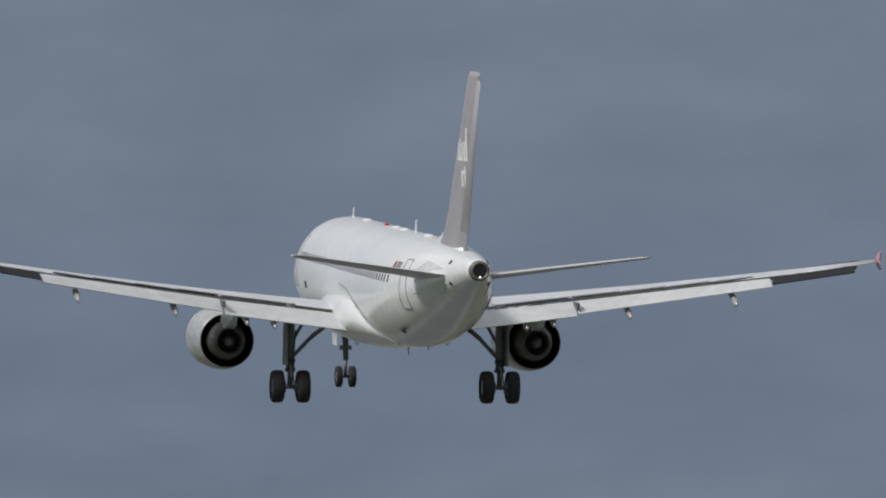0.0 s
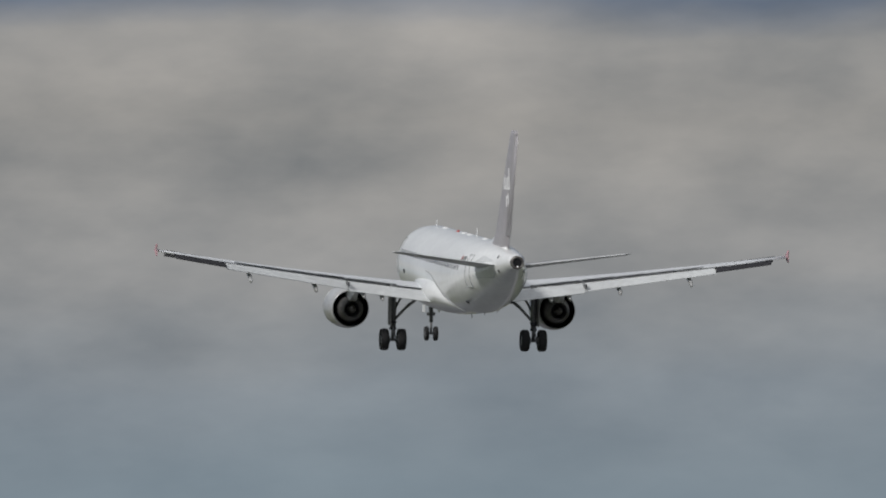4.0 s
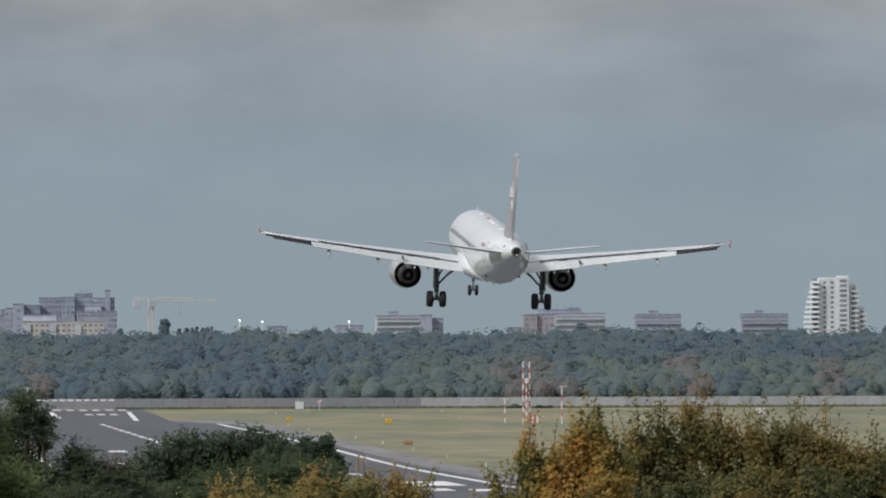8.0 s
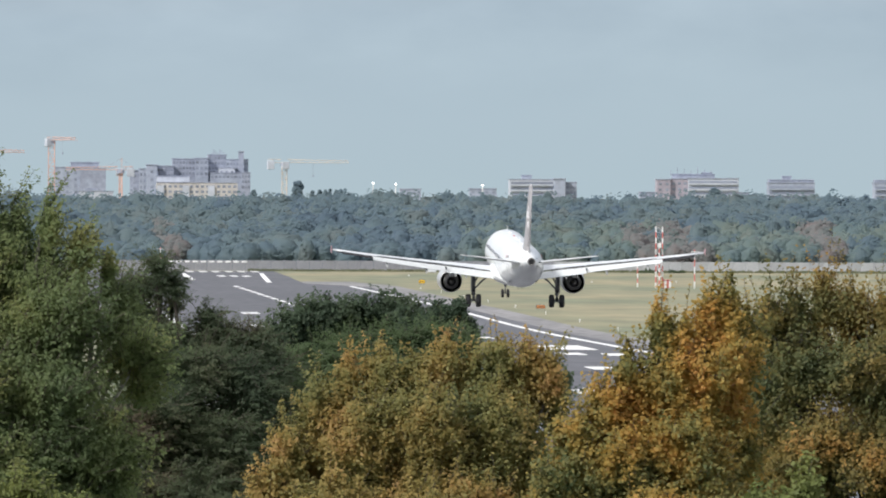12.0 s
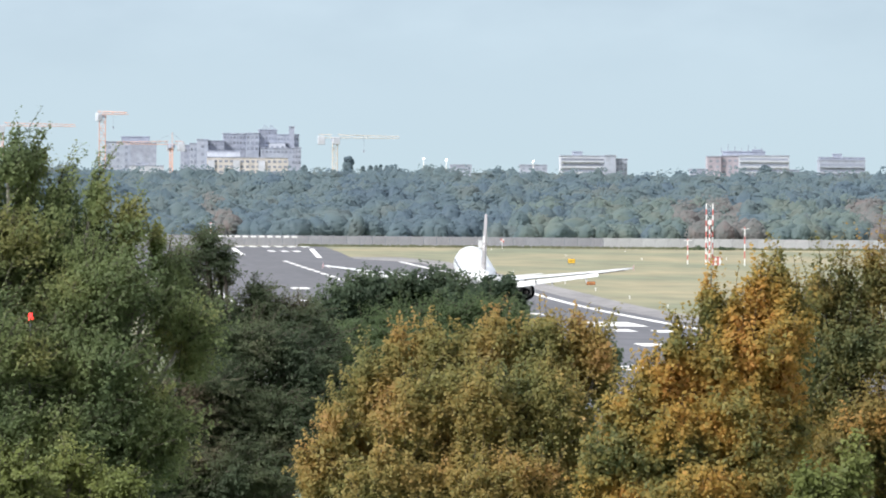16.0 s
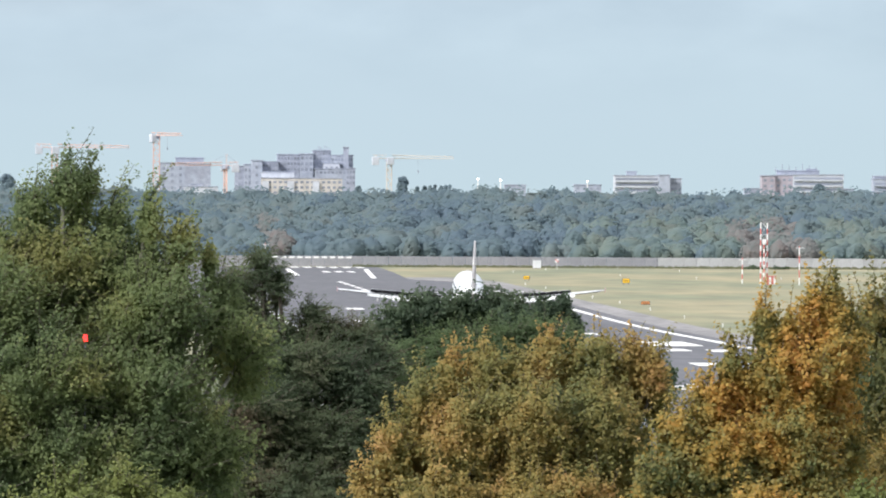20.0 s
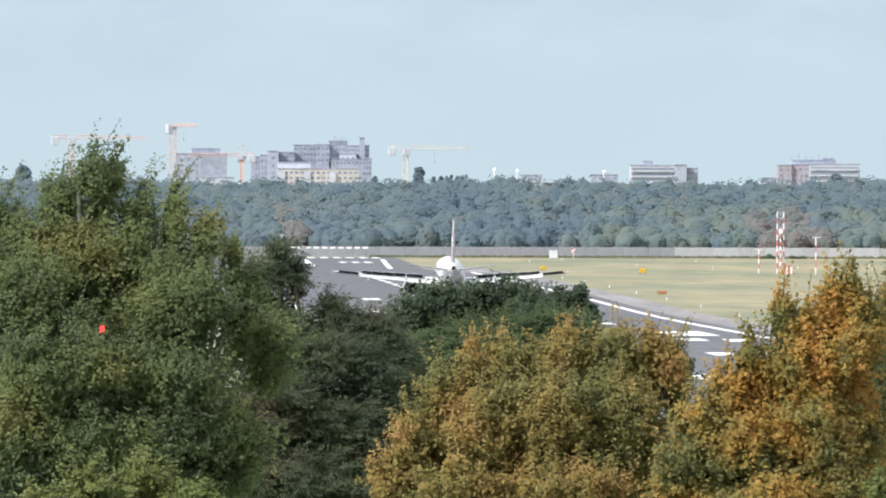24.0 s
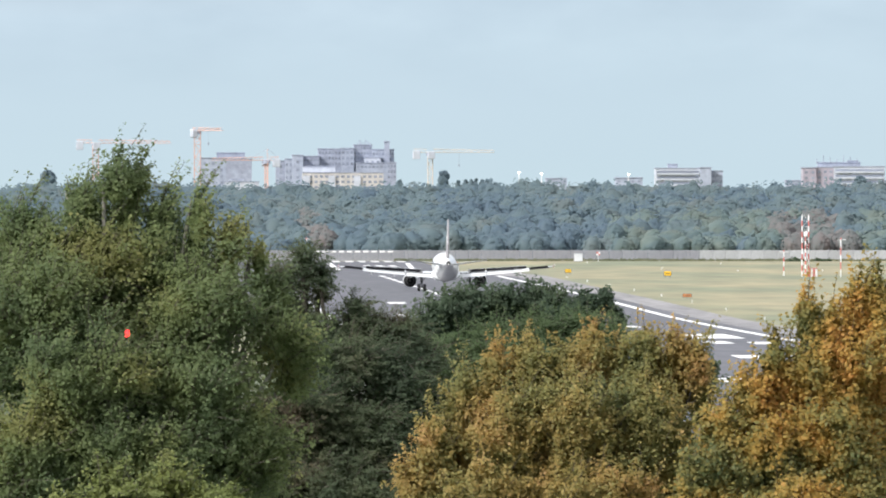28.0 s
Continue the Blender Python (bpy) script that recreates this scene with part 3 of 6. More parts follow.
def airliner():
    A = thing("airliner", pose(0, 0, 0), "white twin-engined jet airliner with grey fin, wheels down", "airplane")
    fus = part("fuselage", loft([ring(*r) for r in FUSE]), M["white"], A, "white painted fuselage", True)
    # tail pipe
    pipe = part("tail_pipe", turned([(-19.70, .36), (-19.95, .36), (-20.12, .33), (-20.12, .24), (-19.8, .22)], 24), M["hot"], A, "dark metal tail exhaust", True)
    pipe.location = (0, 0, 5.25)
    # a black disc paints the darkness of the pipe's hollow
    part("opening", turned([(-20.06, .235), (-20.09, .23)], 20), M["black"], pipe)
    part("tail_light", rod((-.03, -20.1, 5.04), (.03, -20.1, 5.04), .022, .022, 8), M["lamp_white"], A, "small white tail light")
    part("beacon", turned([(.12, .02), (.08, .09), (0, .11)], 14), M["lens_red"], A, "red anti-collision beacon", True).matrix_local = pose(0, 17.71 - 15.2, 5.98, 90, 0, 0)
    # wing root fairing under the belly
    rings = []
    for s, w, h, zc in ((9.6, .9, .25, 2.3), (11, 1.75, .6, 2.5), (12.6, 2.12, 1.0, 2.72), (15, 2.26, 1.18, 2.86), (18, 2.30, 1.20, 2.9), (19.6, 2.22, 1.16, 2.92), (20.8, 2.05, 1.02, 2.86), (22, 1.75, .78, 2.70), (23.2, 1.25, .45, 2.45), (24.2, .6, .15, 2.2)):
        rings.append([(w * math.cos(a), 17.71 - s, zc + h * math.sin(a)) for a in (2 * math.pi * i / 32 for i in range(32))])
    part("belly_fairing", loft(rings), M["white"], A, smooth=True)
    for sd in (-1, 1):
        L = lambda x: sd * x
        # wing box
        st = [1.2, 1.9, 4.0, 6.4, 9, 12, 14.5, 16.85]
        rings = [section(wing_le(x), wing_te(x) - (0.95 if 1.5 < x < 13.2 else 0.30), L(x), wing_z(x), 0.46 - 0.34 * (x / 17)) for x in st]
        wing = part("wing", loft(rings), M["wing"], A, "pale grey wing", True)
        # root fillet above the flap root
        fr = []
        for s, w, h in ((12.0, .2, .2), (14.0, .40, .34), (17.0, .50, .42), (19.2, .42, .40), (21.2, .10, .12)):
            zc, rw, _ = body_at(s)
            fr.append([(L(1.72 + w * math.cos(a)), 17.71 - s, 3.15 + h * math.sin(a)) for a in (2 * math.pi * i / 16 for i in range(16))])
        part("fillet", loft(fr), M["white"], A, smooth=True)
        # slats
        for x0, x1 in ((2.6, 5.2), (6.5, 9.0), (9.05, 11.6), (11.65, 14.0), (14.05, 16.4)):
            rr = []
            for x in (x0, x1):
                y, z = 17.71 - wing_le(x) + 0.22, wing_z(x) - 0.16
                rr.append([(L(x), y + dy, z + dz) for dy, dz in ((.25, -.10), (.18, .06), (-.10, .20), (-.45, .26), (-.12, .10), (.10, -.06))])
            part("slat", loft(rr), M["metal"], wing, "bare metal slat")
        # flaps in two sections, with a dark strip ahead painting the wing edge's shadow
        for x0, x1, c0, c1, drop in ((1.95, 6.37, 1.44, 1.28, .335), (6.43, 13.15, 1.26, .76, .27)):
            ch = lambda x, x0=x0, x1=x1, c0=c0, c1=c1: c0 + (c1 - c0) * (abs(x) - x0) / (x1 - x0)
            f = part("flap", plate(L(x0), L(x1), lambda x: wing_te(x) - 0.62, ch, drop, 0.12, -0.13), M["flap"], wing, "pale flap, fully extended")
            part("gap_seal", plate(L(x0), L(x1), lambda x: wing_te(x) - 0.99, lambda x: 0.05, .95, 0.012, .03), M["seal_and_shade"], wing, "dark strip painted for the shadow ahead of the flap")
        part("root_gap", plate(L(1.88), L(1.945), lambda x: wing_te(x) - 0.62, lambda x: 1.44, .335, 0.13, -0.13), M["seal_and_shade"], wing, "dark gap at the flap's inner end")
        joint = part("flap_joint", box(-.05, .05, -.60, .35, -.14, .09, .02), M["gear"], wing, "grey link between the flaps")
        joint.location = (L(6.4), 17.71 - wing_te(6.4), wing_z(6.4) - .16)
        # hinged panels on the rear of the wing: spoilers lie flat in flight, the aileron droops
        for nm, x0, x1, chord, back, lift in (("spoiler", 3.6, 6.3, .72, 1.72, .30), ("spoiler", 6.55, 8.15, .70, 1.70, .30), ("spoiler", 8.17, 9.75, .68, 1.68, .30), ("spoiler", 9.77, 11.3, .66, 1.66, .30), ("spoiler", 11.32, 12.8, .64, 1.62, .28), ("aileron", 13.25, 16.1, .56, .40, -.06)):
            xm, inner = (x0 + x1) / 2, x0 < 6
            sweep = 0.0 if inner else math.atan(.318)
            slope = (wing_z(x1) - wing_z(x0)) / (x1 - x0)
            w = (x1 - x0) / math.cos(sweep) / 2
            hinge = (L(xm), 17.71 - (wing_te(xm) - back), wing_z(xm) + (0.46 - 0.34 * (xm / 17)) * lift)
            turn = (-sd * math.degrees(math.atan(slope)), -sd * math.degrees(sweep))
            # painted shade: the aileron dark all over, spoilers on their lower faces
            me = mesh_of(nm, loft([[(x, 0, .025), (x, -chord, .006), (x, -chord, -.03), (x, 0, -.045)] for x in (-w, w)]), M["painted_shade" if nm == "aileron" else "wing"])
            me.materials.append(M["painted_shade"])
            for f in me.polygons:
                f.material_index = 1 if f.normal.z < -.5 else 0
            panel = part(nm, me, None, wing, "hinged wing panel with shade painted dark on it")
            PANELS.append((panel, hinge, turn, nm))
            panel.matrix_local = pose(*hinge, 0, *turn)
        WINGS.append((wing, sd))
        # flap track fairings
        for x, ln in ((4.55, 1.0), (5.55, .9), (8.2, 1.0), (11.85, .85)):
            y, z = 17.71 - wing_te(x), wing_z(x)
            prof = [(1.7, .04, -.36), (1.1, .10, -.44), (.3, .14, -.53), (-.25, .145, -.66), (-.55, .10, -.74), (-.72, .03, -.78)]
            rr = [[(L(x) + r * .8 * math.cos(a) * (1 if math.sin(a) > 0 else 1 - .45 * abs(math.sin(a))), y + dy * ln, z + dz + r * (1.35 if math.sin(a) < 0 else .9) * math.sin(a)) for a in (2 * math.pi * i / 14 for i in range(14))] for dy, r, dz in prof]
            part("flap_track_fairing", loft(rr), M["cowl"], wing, smooth=True)
        # wing-tip fence
        y, z = 17.71 - wing_le(17.0), wing_z(17.0)
        rr = [[(L(16.95 + o), y + a, z + b * .7) for a, b in ((.05, 0), (-.55, .42), (-.95, .52), (-1.0, .46), (-.9, 0), (-1.0, -.38), (-.95, -.44), (-.60, -.36))] for o in (0, .05)]
        part("wingtip_fence", loft(rr), M["fence"], wing, "small pinkish red wing-tip fence")
        # engine
        ex, ez = L(5.60), 1.77
        eng = thing("engine", pose(ex, 4.0, ez), "", "")
        eng.parent = A
        part("cowl", turned_open([(3.05, .92), (3.16, 1.0), (3.12, 1.05), (2.8, 1.09), (2.0, 1.11), (1.0, 1.10), (.2, 1.04), (-.25, .99), (-.25, .96)], 44), M["cowl"], eng, "pale grey engine cowl, streaked", True)
        part("intake_lip", turned([(2.95, .88), (3.12, .93), (3.20, 1.0), (3.14, 1.06), (2.92, 1.09)], 40), M["metal"], eng, smooth=True)
        # lining and closing discs hold the duct's shade as near-black colour
        part("duct_lining", loft([[(r * math.cos(2 * math.pi * i / 40), y, r * math.sin(2 * math.pi * i / 40)) for i in range(40)] for y, r in ((-.245, .955), (.3, .97), (1.2, .98), (2.3, .93), (3.0, .90))], cap=False), M["black"], eng, "engine duct lining, painted dark for the shade inside", True)
        part("fan_duct", turned([(1.1, .95), (1.05, .30)], 36), M["black"], eng, "dark disc painted for the shaded fan duct")
        part("core_cowl", turned([(1.1, .78), (.4, .78), (-.4, .66), (-1.0, .47), (-1.0, .43), (-.5, .41)], 36), M["core"], eng, "dark metal core nozzle", True)
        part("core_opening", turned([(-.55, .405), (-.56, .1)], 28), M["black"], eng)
        part("exhaust_cone", turned([(-.3, .27), (-.8, .22), (-1.25, .10), (-1.45, .02)], 24), M["hot"], eng, "burnt exhaust cone", True)
        rr = [[(w * c, yy, zz) for c, zz in ((-1, z0), (-1, z1), (1, z1), (1, z0))] for yy, w, z0, z1 in ((2.6, .12, 1.0, 1.35), (1.0, .2, .7, 1.6), (-.9, .2, .45, 1.5), (-1.7, .15, .62, 1.45), (-2.9, .06, 1.1, 1.4))]
        part("pylon", loft(rr), M["white"], eng)
        part("strake", box(L(-.5) - .02, L(-.5) + .02, 1.6, 2.6, 1.1, 1.42), M["white"], eng)
        # main gear
        gx = L(3.795)
        leg = thing("main_gear", pose(gx, 0, -.28), "", "")
        leg.parent = A
        GEAR.append((leg, (gx, 0), -.28))
        part("leg", add_rod(rod((0, 0, 1.15), (0, .1, 3.55), .155, .17, 14), (0, 0, .5), (0, 0, 1.2), .10, .10, 12), M["gear"], leg, "", True)
        part("axle", rod((-.62, 0, .58), (.62, 0, .58), .085), M["gear"], leg)
        part("side_stay", add_rod(rod((0, .1, 1.55), (L(-.75), .1, 2.35), .075, .075), (L(-.75), .1, 2.35), (L(-1.5), .1, 2.95), .085), M["gear"], leg)
        part("torque_link", add_rod(rod((0, -.1, 1.35), (0, -.42, .98), .055, .04), (0, -.42, .98), (0, -.1, .66), .045), M["gear"], leg)
        part("gear_door", box(L(.20) - .03, L(.20) + .03, -.62, .42, 1.35, 3.05, .02), M["door"], leg, "dark grey leg door")
        for q in (-1, 1):
            part("brake_unit", rod((q * .30, 0, .585), (q * .16, 0, .585), .21, .21, 12), M["gear"], leg)
            part("collar", rod((0, .02, 1.28 + q * .17), (0, .025, 1.40 + q * .17), .19, .19, 12), M["seal_and_shade"], leg)
        part("retraction_arm", rod((0, .25, 2.0), (L(-.55), .3, 3.0), .06), M["gear"], leg)
        part("brake_line", add_rod(rod((.08, -.14, 1.3), (.16, -.16, 2.6), .02), (.08, -.14, 1.3), (.12, -.1, .7), .018), M["seal_and_shade"], leg)
        ty, ri = wheel(.585, .44)
        for wx in (-.465, .465):
            w = part("wheel", ty, None, leg, "black rubber tyre")
            w.location = (wx, 0, .585)
            part("rim", ri, None, w)
        # tailplane
        rings = []
        for x, le, te, th in ((.5, 30.9, 35.0, .27), (1.2, 31.4, 35.1, .25), (3.5, 32.9, 35.75, .17), (6.0, 34.55, 36.45, .10), (6.22, 34.9, 36.45, .06)):
            rings.append(section(le, te, L(x), 4.68 + .155 * x, th, twist=-.07 * (te - le)))
        sb = part("tailplane", loft(rings), M["stab"], A, "grey tailplane", True)
        part("elevator_gap", loft([[(L(x), 17.71 - s, 4.68 + .155 * x + h) for s, h in ((t0, .045), (t0 + .06, .04), (t0 + .06, .035), (t0, .035))] for x, t0 in ((1.3, 33.9), (6.0, 35.75))]), M["seal_and_shade"], sb)
        # worn plate round the tailplane root, and small vents
        ap = bmesh.new()
        pts = []
        for s, z in ((31.2, 4.2), (31.0, 4.95), (32.6, 5.4), (34.6, 5.25), (35.0, 4.7), (34.2, 4.3)):
            zc, rw, rh = body_at(s)
            k = max(-.97, min(.97, (z - zc) / rh))
            pts.append(Vector((L(rw * math.sqrt(1 - k * k)), 17.71 - s, z)))
        v0 = [ap.verts.new(c + Vector((L(.035), 0, 0))) for c in pts]
        v1 = [ap.verts.new(c - Vector((L(.08), 0, 0))) for c in pts]
        ap.faces.new(v0)
        for k in range(6):
            ap.faces.new((v0[k], v1[k], v1[(k + 1) % 6], v0[(k + 1) % 6]))
        bmesh.ops.recalc_face_normals(ap, faces=ap.faces)
        part("tailplane_plate", ap, M["flap"], A, "worn pale plate at the tailplane root")
        for s, z, wd, ht in ((35.2, 5.45, .09, .08), (35.4, 4.72, .12, .06), (27.8, 2.75, .35, .08), (10.4, 2.9, .25, .2), (20.8, 3.35, .06, .06), (8.2, 3.6, .12, .12)):
            zc, rw, rh = body_at(s)
            k = max(-.97, min(.97, (z - zc) / rh))
            o = part("vent", box(-.03, .012, -wd, wd, -ht, ht), M["seal_and_shade"], A, "small dark vent")
            o.matrix_local = pose(L(rw * math.sqrt(1 - k * k)), 17.71 - s, z, 0, -sd * math.degrees(math.asin(k)), 0)
        seam = bmesh.new()
        way = []
        for s, z in ((17.2, 4.0), (19.2, 3.85), (20.8, 3.4), (22.2, 2.85), (23.6, 2.4), (24.6, 2.12)):
            zc, rw, rh = body_at(s)
            k = max(-.97, min(.97, (z - zc) / rh))
            way.append(Vector((L(rw * math.sqrt(1 - k * k) + .005), 17.71 - s, z)))
        for c, e2 in zip(way, way[1:]):
            add_rod(seam, c + Vector((L(.015), 0, 0)), e2 + Vector((L(.015), 0, 0)), .028, seg=5)
        part("fairing_seam", seam, M["line"], A)
        # cabin windows
        me = bpy.data.meshes.new("cabin_window")
        bm = bmesh.new()
        rr = [[(o, .10 * math.cos(a), .155 * math.sin(a)) for a in (2 * math.pi * i / 10 for i in range(10))] for o in (-.02, .002)]
        bm = loft(rr)
        me = mesh_of("cabin_window", bm, M["pane"])
        for i in range(41):
            s = 6.6 + i * 0.533
            zc, rw, rh = body_at(s)
            dz = 4.60 - zc
            xx = rw * math.sqrt(1 - (dz / rh) ** 2)
            o = part("cabin_window", me, None, fus)
            o.matrix_local = pose(L(xx), 17.71 - s, 4.60, 0, -sd * math.degrees(math.asin(dz / rh)) if sd > 0 else math.degrees(math.asin(dz / rh)), 0)
        # doors: outlines standing a hair proud
        for s, zb, zt, wd in ((5.2, 3.47, 5.3, .82), (29.75, 3.65, 5.35, .82)):
            d = thing("cabin_door", pose(0, 0, 0), "", "")
            d.parent = fus
            for (sa, za), (sb2, zb2) in zip(((s, zb), (s, zt), (s + wd, zt), (s + wd, zb)), ((s, zt), (s + wd, zt), (s + wd, zb), (s, zb))):
                pts = []
                for k in range(7):
                    u = k / 6
                    ss, zz = sa + (sb2 - sa) * u, za + (zb2 - za) * u
                    zc, rw, rh = body_at(ss)
                    q = max(-1, min(1, (zz - zc) / rh))
                    pts.append(Vector((L(rw * math.sqrt(1 - q * q) + .004), 17.71 - ss, zz)))
                bm = bmesh.new()
                for p, q in zip(pts, pts[1:]):
                    add_rod(bm, p, q, .022, seg=5)
                part("door_seam", bm, M["line"], d)
        # small marks behind the windows: a flag and unreadable registration
        for k, (s, m, wd) in enumerate(((28.1, "flag", .42), (28.57, "line", .16), (28.77, "line", .16), (28.97, "line", .16), (29.17, "line", .16))):
            zc, rw, rh = body_at(s)
            q = (5.10 - zc) / rh
            o = part("registration_bar", box(-.012, .014, -wd / 2, wd / 2, -.14, .14), M[m], fus, "dark painted mark")
            o.matrix_local = pose(L(rw * math.sqrt(1 - q * q)), 17.71 - s, 5.10, 0, -sd * math.degrees(math.asin(q)), -sd * -7)
    # fin and rudder
    def fin_sec(z, le, te, th):
        u = [(0, 0), (.06, .62), (.2, .95), (.4, 1), (.65, .72), (1, .06), (1, -.06), (.65, -.72), (.4, -1), (.2, -.95), (.06, -.62)]
        return [(th * b, 17.71 - (le + (te - le) * a), z) for a, b in u]
    fin = part("fin", loft([fin_sec(z, le, te, th) for z, le, te, th in ((5.5, 28.2, 34.4, .30), (6.3, 30.1, 34.7, .29), (7.0, 30.9, 35.0, .26), (9.5, 32.9, 36.1, .20), (11.9, 34.85, 37.15, .14), (12.08, 35.15, 37.15, .06))]), M["fin"], A, "warm grey painted fin", True)
    part("rudder", loft([fin_sec(z, le, te, th) for z, le, te, th in ((6.5, 33.6, 34.98, .13), (9.2, 34.9, 36.18, .09), (11.8, 36.3, 37.32, .05))]), M["fin"], fin, "", True)
    part("dorsal_fillet", loft([[(w * a, 17.71 - s, z + h * b) for a, b in ((-1, -.4), (-.35, .6), (0, 1), (.35, .6), (1, -.4))] for s, z, w, h in ((27.2, 5.85, .12, .1), (29.0, 5.87, .30, .35), (31, 5.85, .42, .5), (34.2, 5.7, .30, .3))]), M["white"], A, smooth=True)
    # white emblem strokes on both faces of the fin
    def fin_stroke(s0, s1, z0, z1, sd):
        def skin(s, z):
            w = (z - 7.0) / 2.5
            le, te, th = 30.9 + 2.0 * w, 35.0 + 1.1 * w, .26 - .06 * w
            u, prof = (s - le) / (te - le), [(0, 0), (.06, .62), (.2, .95), (.4, 1), (.65, .72), (1, .06)]
            for (a, b), (c, d) in zip(prof, prof[1:]):
                if a <= u <= c:
                    return th * (b + (d - b) * (u - a) / (c - a))
            return .03
        rr = [[(sd * (skin(s, z) + o), 17.71 - s, z) for s, z in ((s0, z0), (s1, z0), (s1, z1), (s0, z1))] for o in (-.02, .014)]
        part("emblem_stroke", loft(rr), M["letter"], fin, "white painted emblem stroke")
    for sd in (-1, 1):
        for s0, z0, wd, hh in ((33.75, 8.95, .16, .62), (34.05, 8.95, .16, .75), (34.4, 8.95, .16, .62), (34.72, 8.95, .16, .70), (35.0, 8.95, .20, 1.15), (34.35, 8.05, .20, .55), (34.75, 8.05, .14, .72), (35.05, 8.05, .16, .50)):
            fin_stroke(s0, s0 + wd, z0, z0 + hh, sd)
        fin_stroke(33.75, 35.2, 8.95, 9.09, sd)
        fin_stroke(34.35, 34.75, 8.5, 8.62, sd)
    # aerials and domes on the crown
    for s, h in ((6.4, .36), (22.2, .46), (28.6, .26)):
        part("blade_aerial", loft([[(-.015, 17.71 - s, 5.95), (.015, 17.71 - s, 5.95), (.015, 17.71 - s - .36, 5.95), (-.015, 17.71 - s - .36, 5.95)], [(-.01, 17.71 - s - .22, 6.01 + h), (.01, 17.71 - s - .22, 6.01 + h), (.01, 17.71 - s - .36, 6.01 + h), (-.01, 17.71 - s - .36, 6.01 + h)]]), M["white"], A)
    for s in (10.2, 17.6, 19.6, 25.6):
        o = part("aerial_dome", loft([[(r * math.cos(a), 1.6 * r * math.sin(a), h) for a in (2 * math.pi * i / 14 for i in range(14))] for r, h in ((.20, 0), (.18, .05), (.11, .09), (.03, .105))]), M["white"], A, smooth=True)
        o.location = (0, 17.71 - s, 5.98)
    part("belly_aerial", rod((0, -3.2, 1.95), (0, -3.3, 1.62), .025, .015), M["seal_and_shade"], A)
    part("drain_mast", rod((0, -8.0, 2.4), (0, -8.1, 2.0), .025, .015), M["seal_and_shade"], A)
    # nose gear
    ng = thing("nose_gear", pose(0, 12.64, -.30), "", "")
    ng.parent = A
    GEAR.append((ng, (0, 12.64), -.30))
    part("leg", add_rod(rod((0, 0, 1.0), (0, .2, 2.9), .10, .12, 12), (0, 0, .4), (0, 0, 1.05), .065), M["gear"], ng, "", True)
    part("axle", rod((-.3, 0, .39), (.3, 0, .39), .05), M["gear"], ng)
    part("drag_stay", rod((0, .1, 1.2), (0, 1.2, 2.2), .05), M["gear"], ng)
    part("taxi_light", rod((-.22, .1, 1.45), (.22, .1, 1.45), .09), M["rim"], ng)
    for sd in (-1, 1):
        part("gear_door", box(sd * .42 - .015, sd * .42 + .015, -.55, .5, 1.55, 2.15, .01), M["white"], ng)
    ty, ri = wheel(.39, .23)
    for wx in (-.25, .25):
        w = part("wheel", ty, None, ng, "black rubber tyre")
        w.location = (wx, 0, .39)
        part("rim", ri, None, w)
    return A


PANELS, GEAR, WINGS = [], [], []
plane = airliner()


# ---- woods and trees ----
def leaf_mesh(name, centre, normal, size, material, aspect=0.62, bend=0.18):
    """Many four-cornered leaves in one mesh, from arrays of centres, normals and sizes."""
    k = len(centre)
    rng = np.random.default_rng(k)
    t = rng.normal(size=(k, 3))
    nrm = normal / (np.linalg.norm(normal, axis=1, keepdims=True) + 1e-9)
    t -= nrm * np.sum(t * nrm, axis=1, keepdims=True)
    t /= np.linalg.norm(t, axis=1, keepdims=True) + 1e-9
    b = np.cross(nrm, t)
    s = size[:, None] * 0.5
    v = np.empty((k, 4, 3))
    v[:, 0], v[:, 2] = centre - t * s, centre + t * s
    v[:, 1] = centre + b * s * aspect + nrm * s * bend
    v[:, 3] = centre - b * s * aspect + nrm * s * bend
    me = bpy.data.meshes.new(name)
    me.vertices.add(4 * k)
    me.vertices.foreach_set("co", v.reshape(-1))
    me.loops.add(4 * k)
    me.loops.foreach_set("vertex_index", np.arange(4 * k, dtype=np.int32))
    me.polygons.add(k)
    me.polygons.foreach_set("loop_start", np.arange(0, 4 * k, 4, dtype=np.int32))
    me.update(calc_edges=True)
    me.materials.append(material)
    return me


def hull_template():
    """A round body of 162 corners, to be swollen into a crown."""
    bm = bmesh.new()
    bmesh.ops.create_icosphere(bm, subdivisions=2, radius=1.0)
    bm.verts.ensure_lookup_table()
    v = np.array([p.co[:] for p in bm.verts])
    f = np.array([[p.index for p in q.verts] for q in bm.faces])
    bm.free()
    return v, f


def swell(u, rng):
    """Lumpy swelling over directions u."""
    return 1 + 0.13 * np.sin(u @ rng.normal(size=3) * 3.4 + 1) + 0.09 * np.sin(u @ rng.normal(size=3) * 6.5) + 0.05 * np.sin(u @ rng.normal(size=3) * 11)


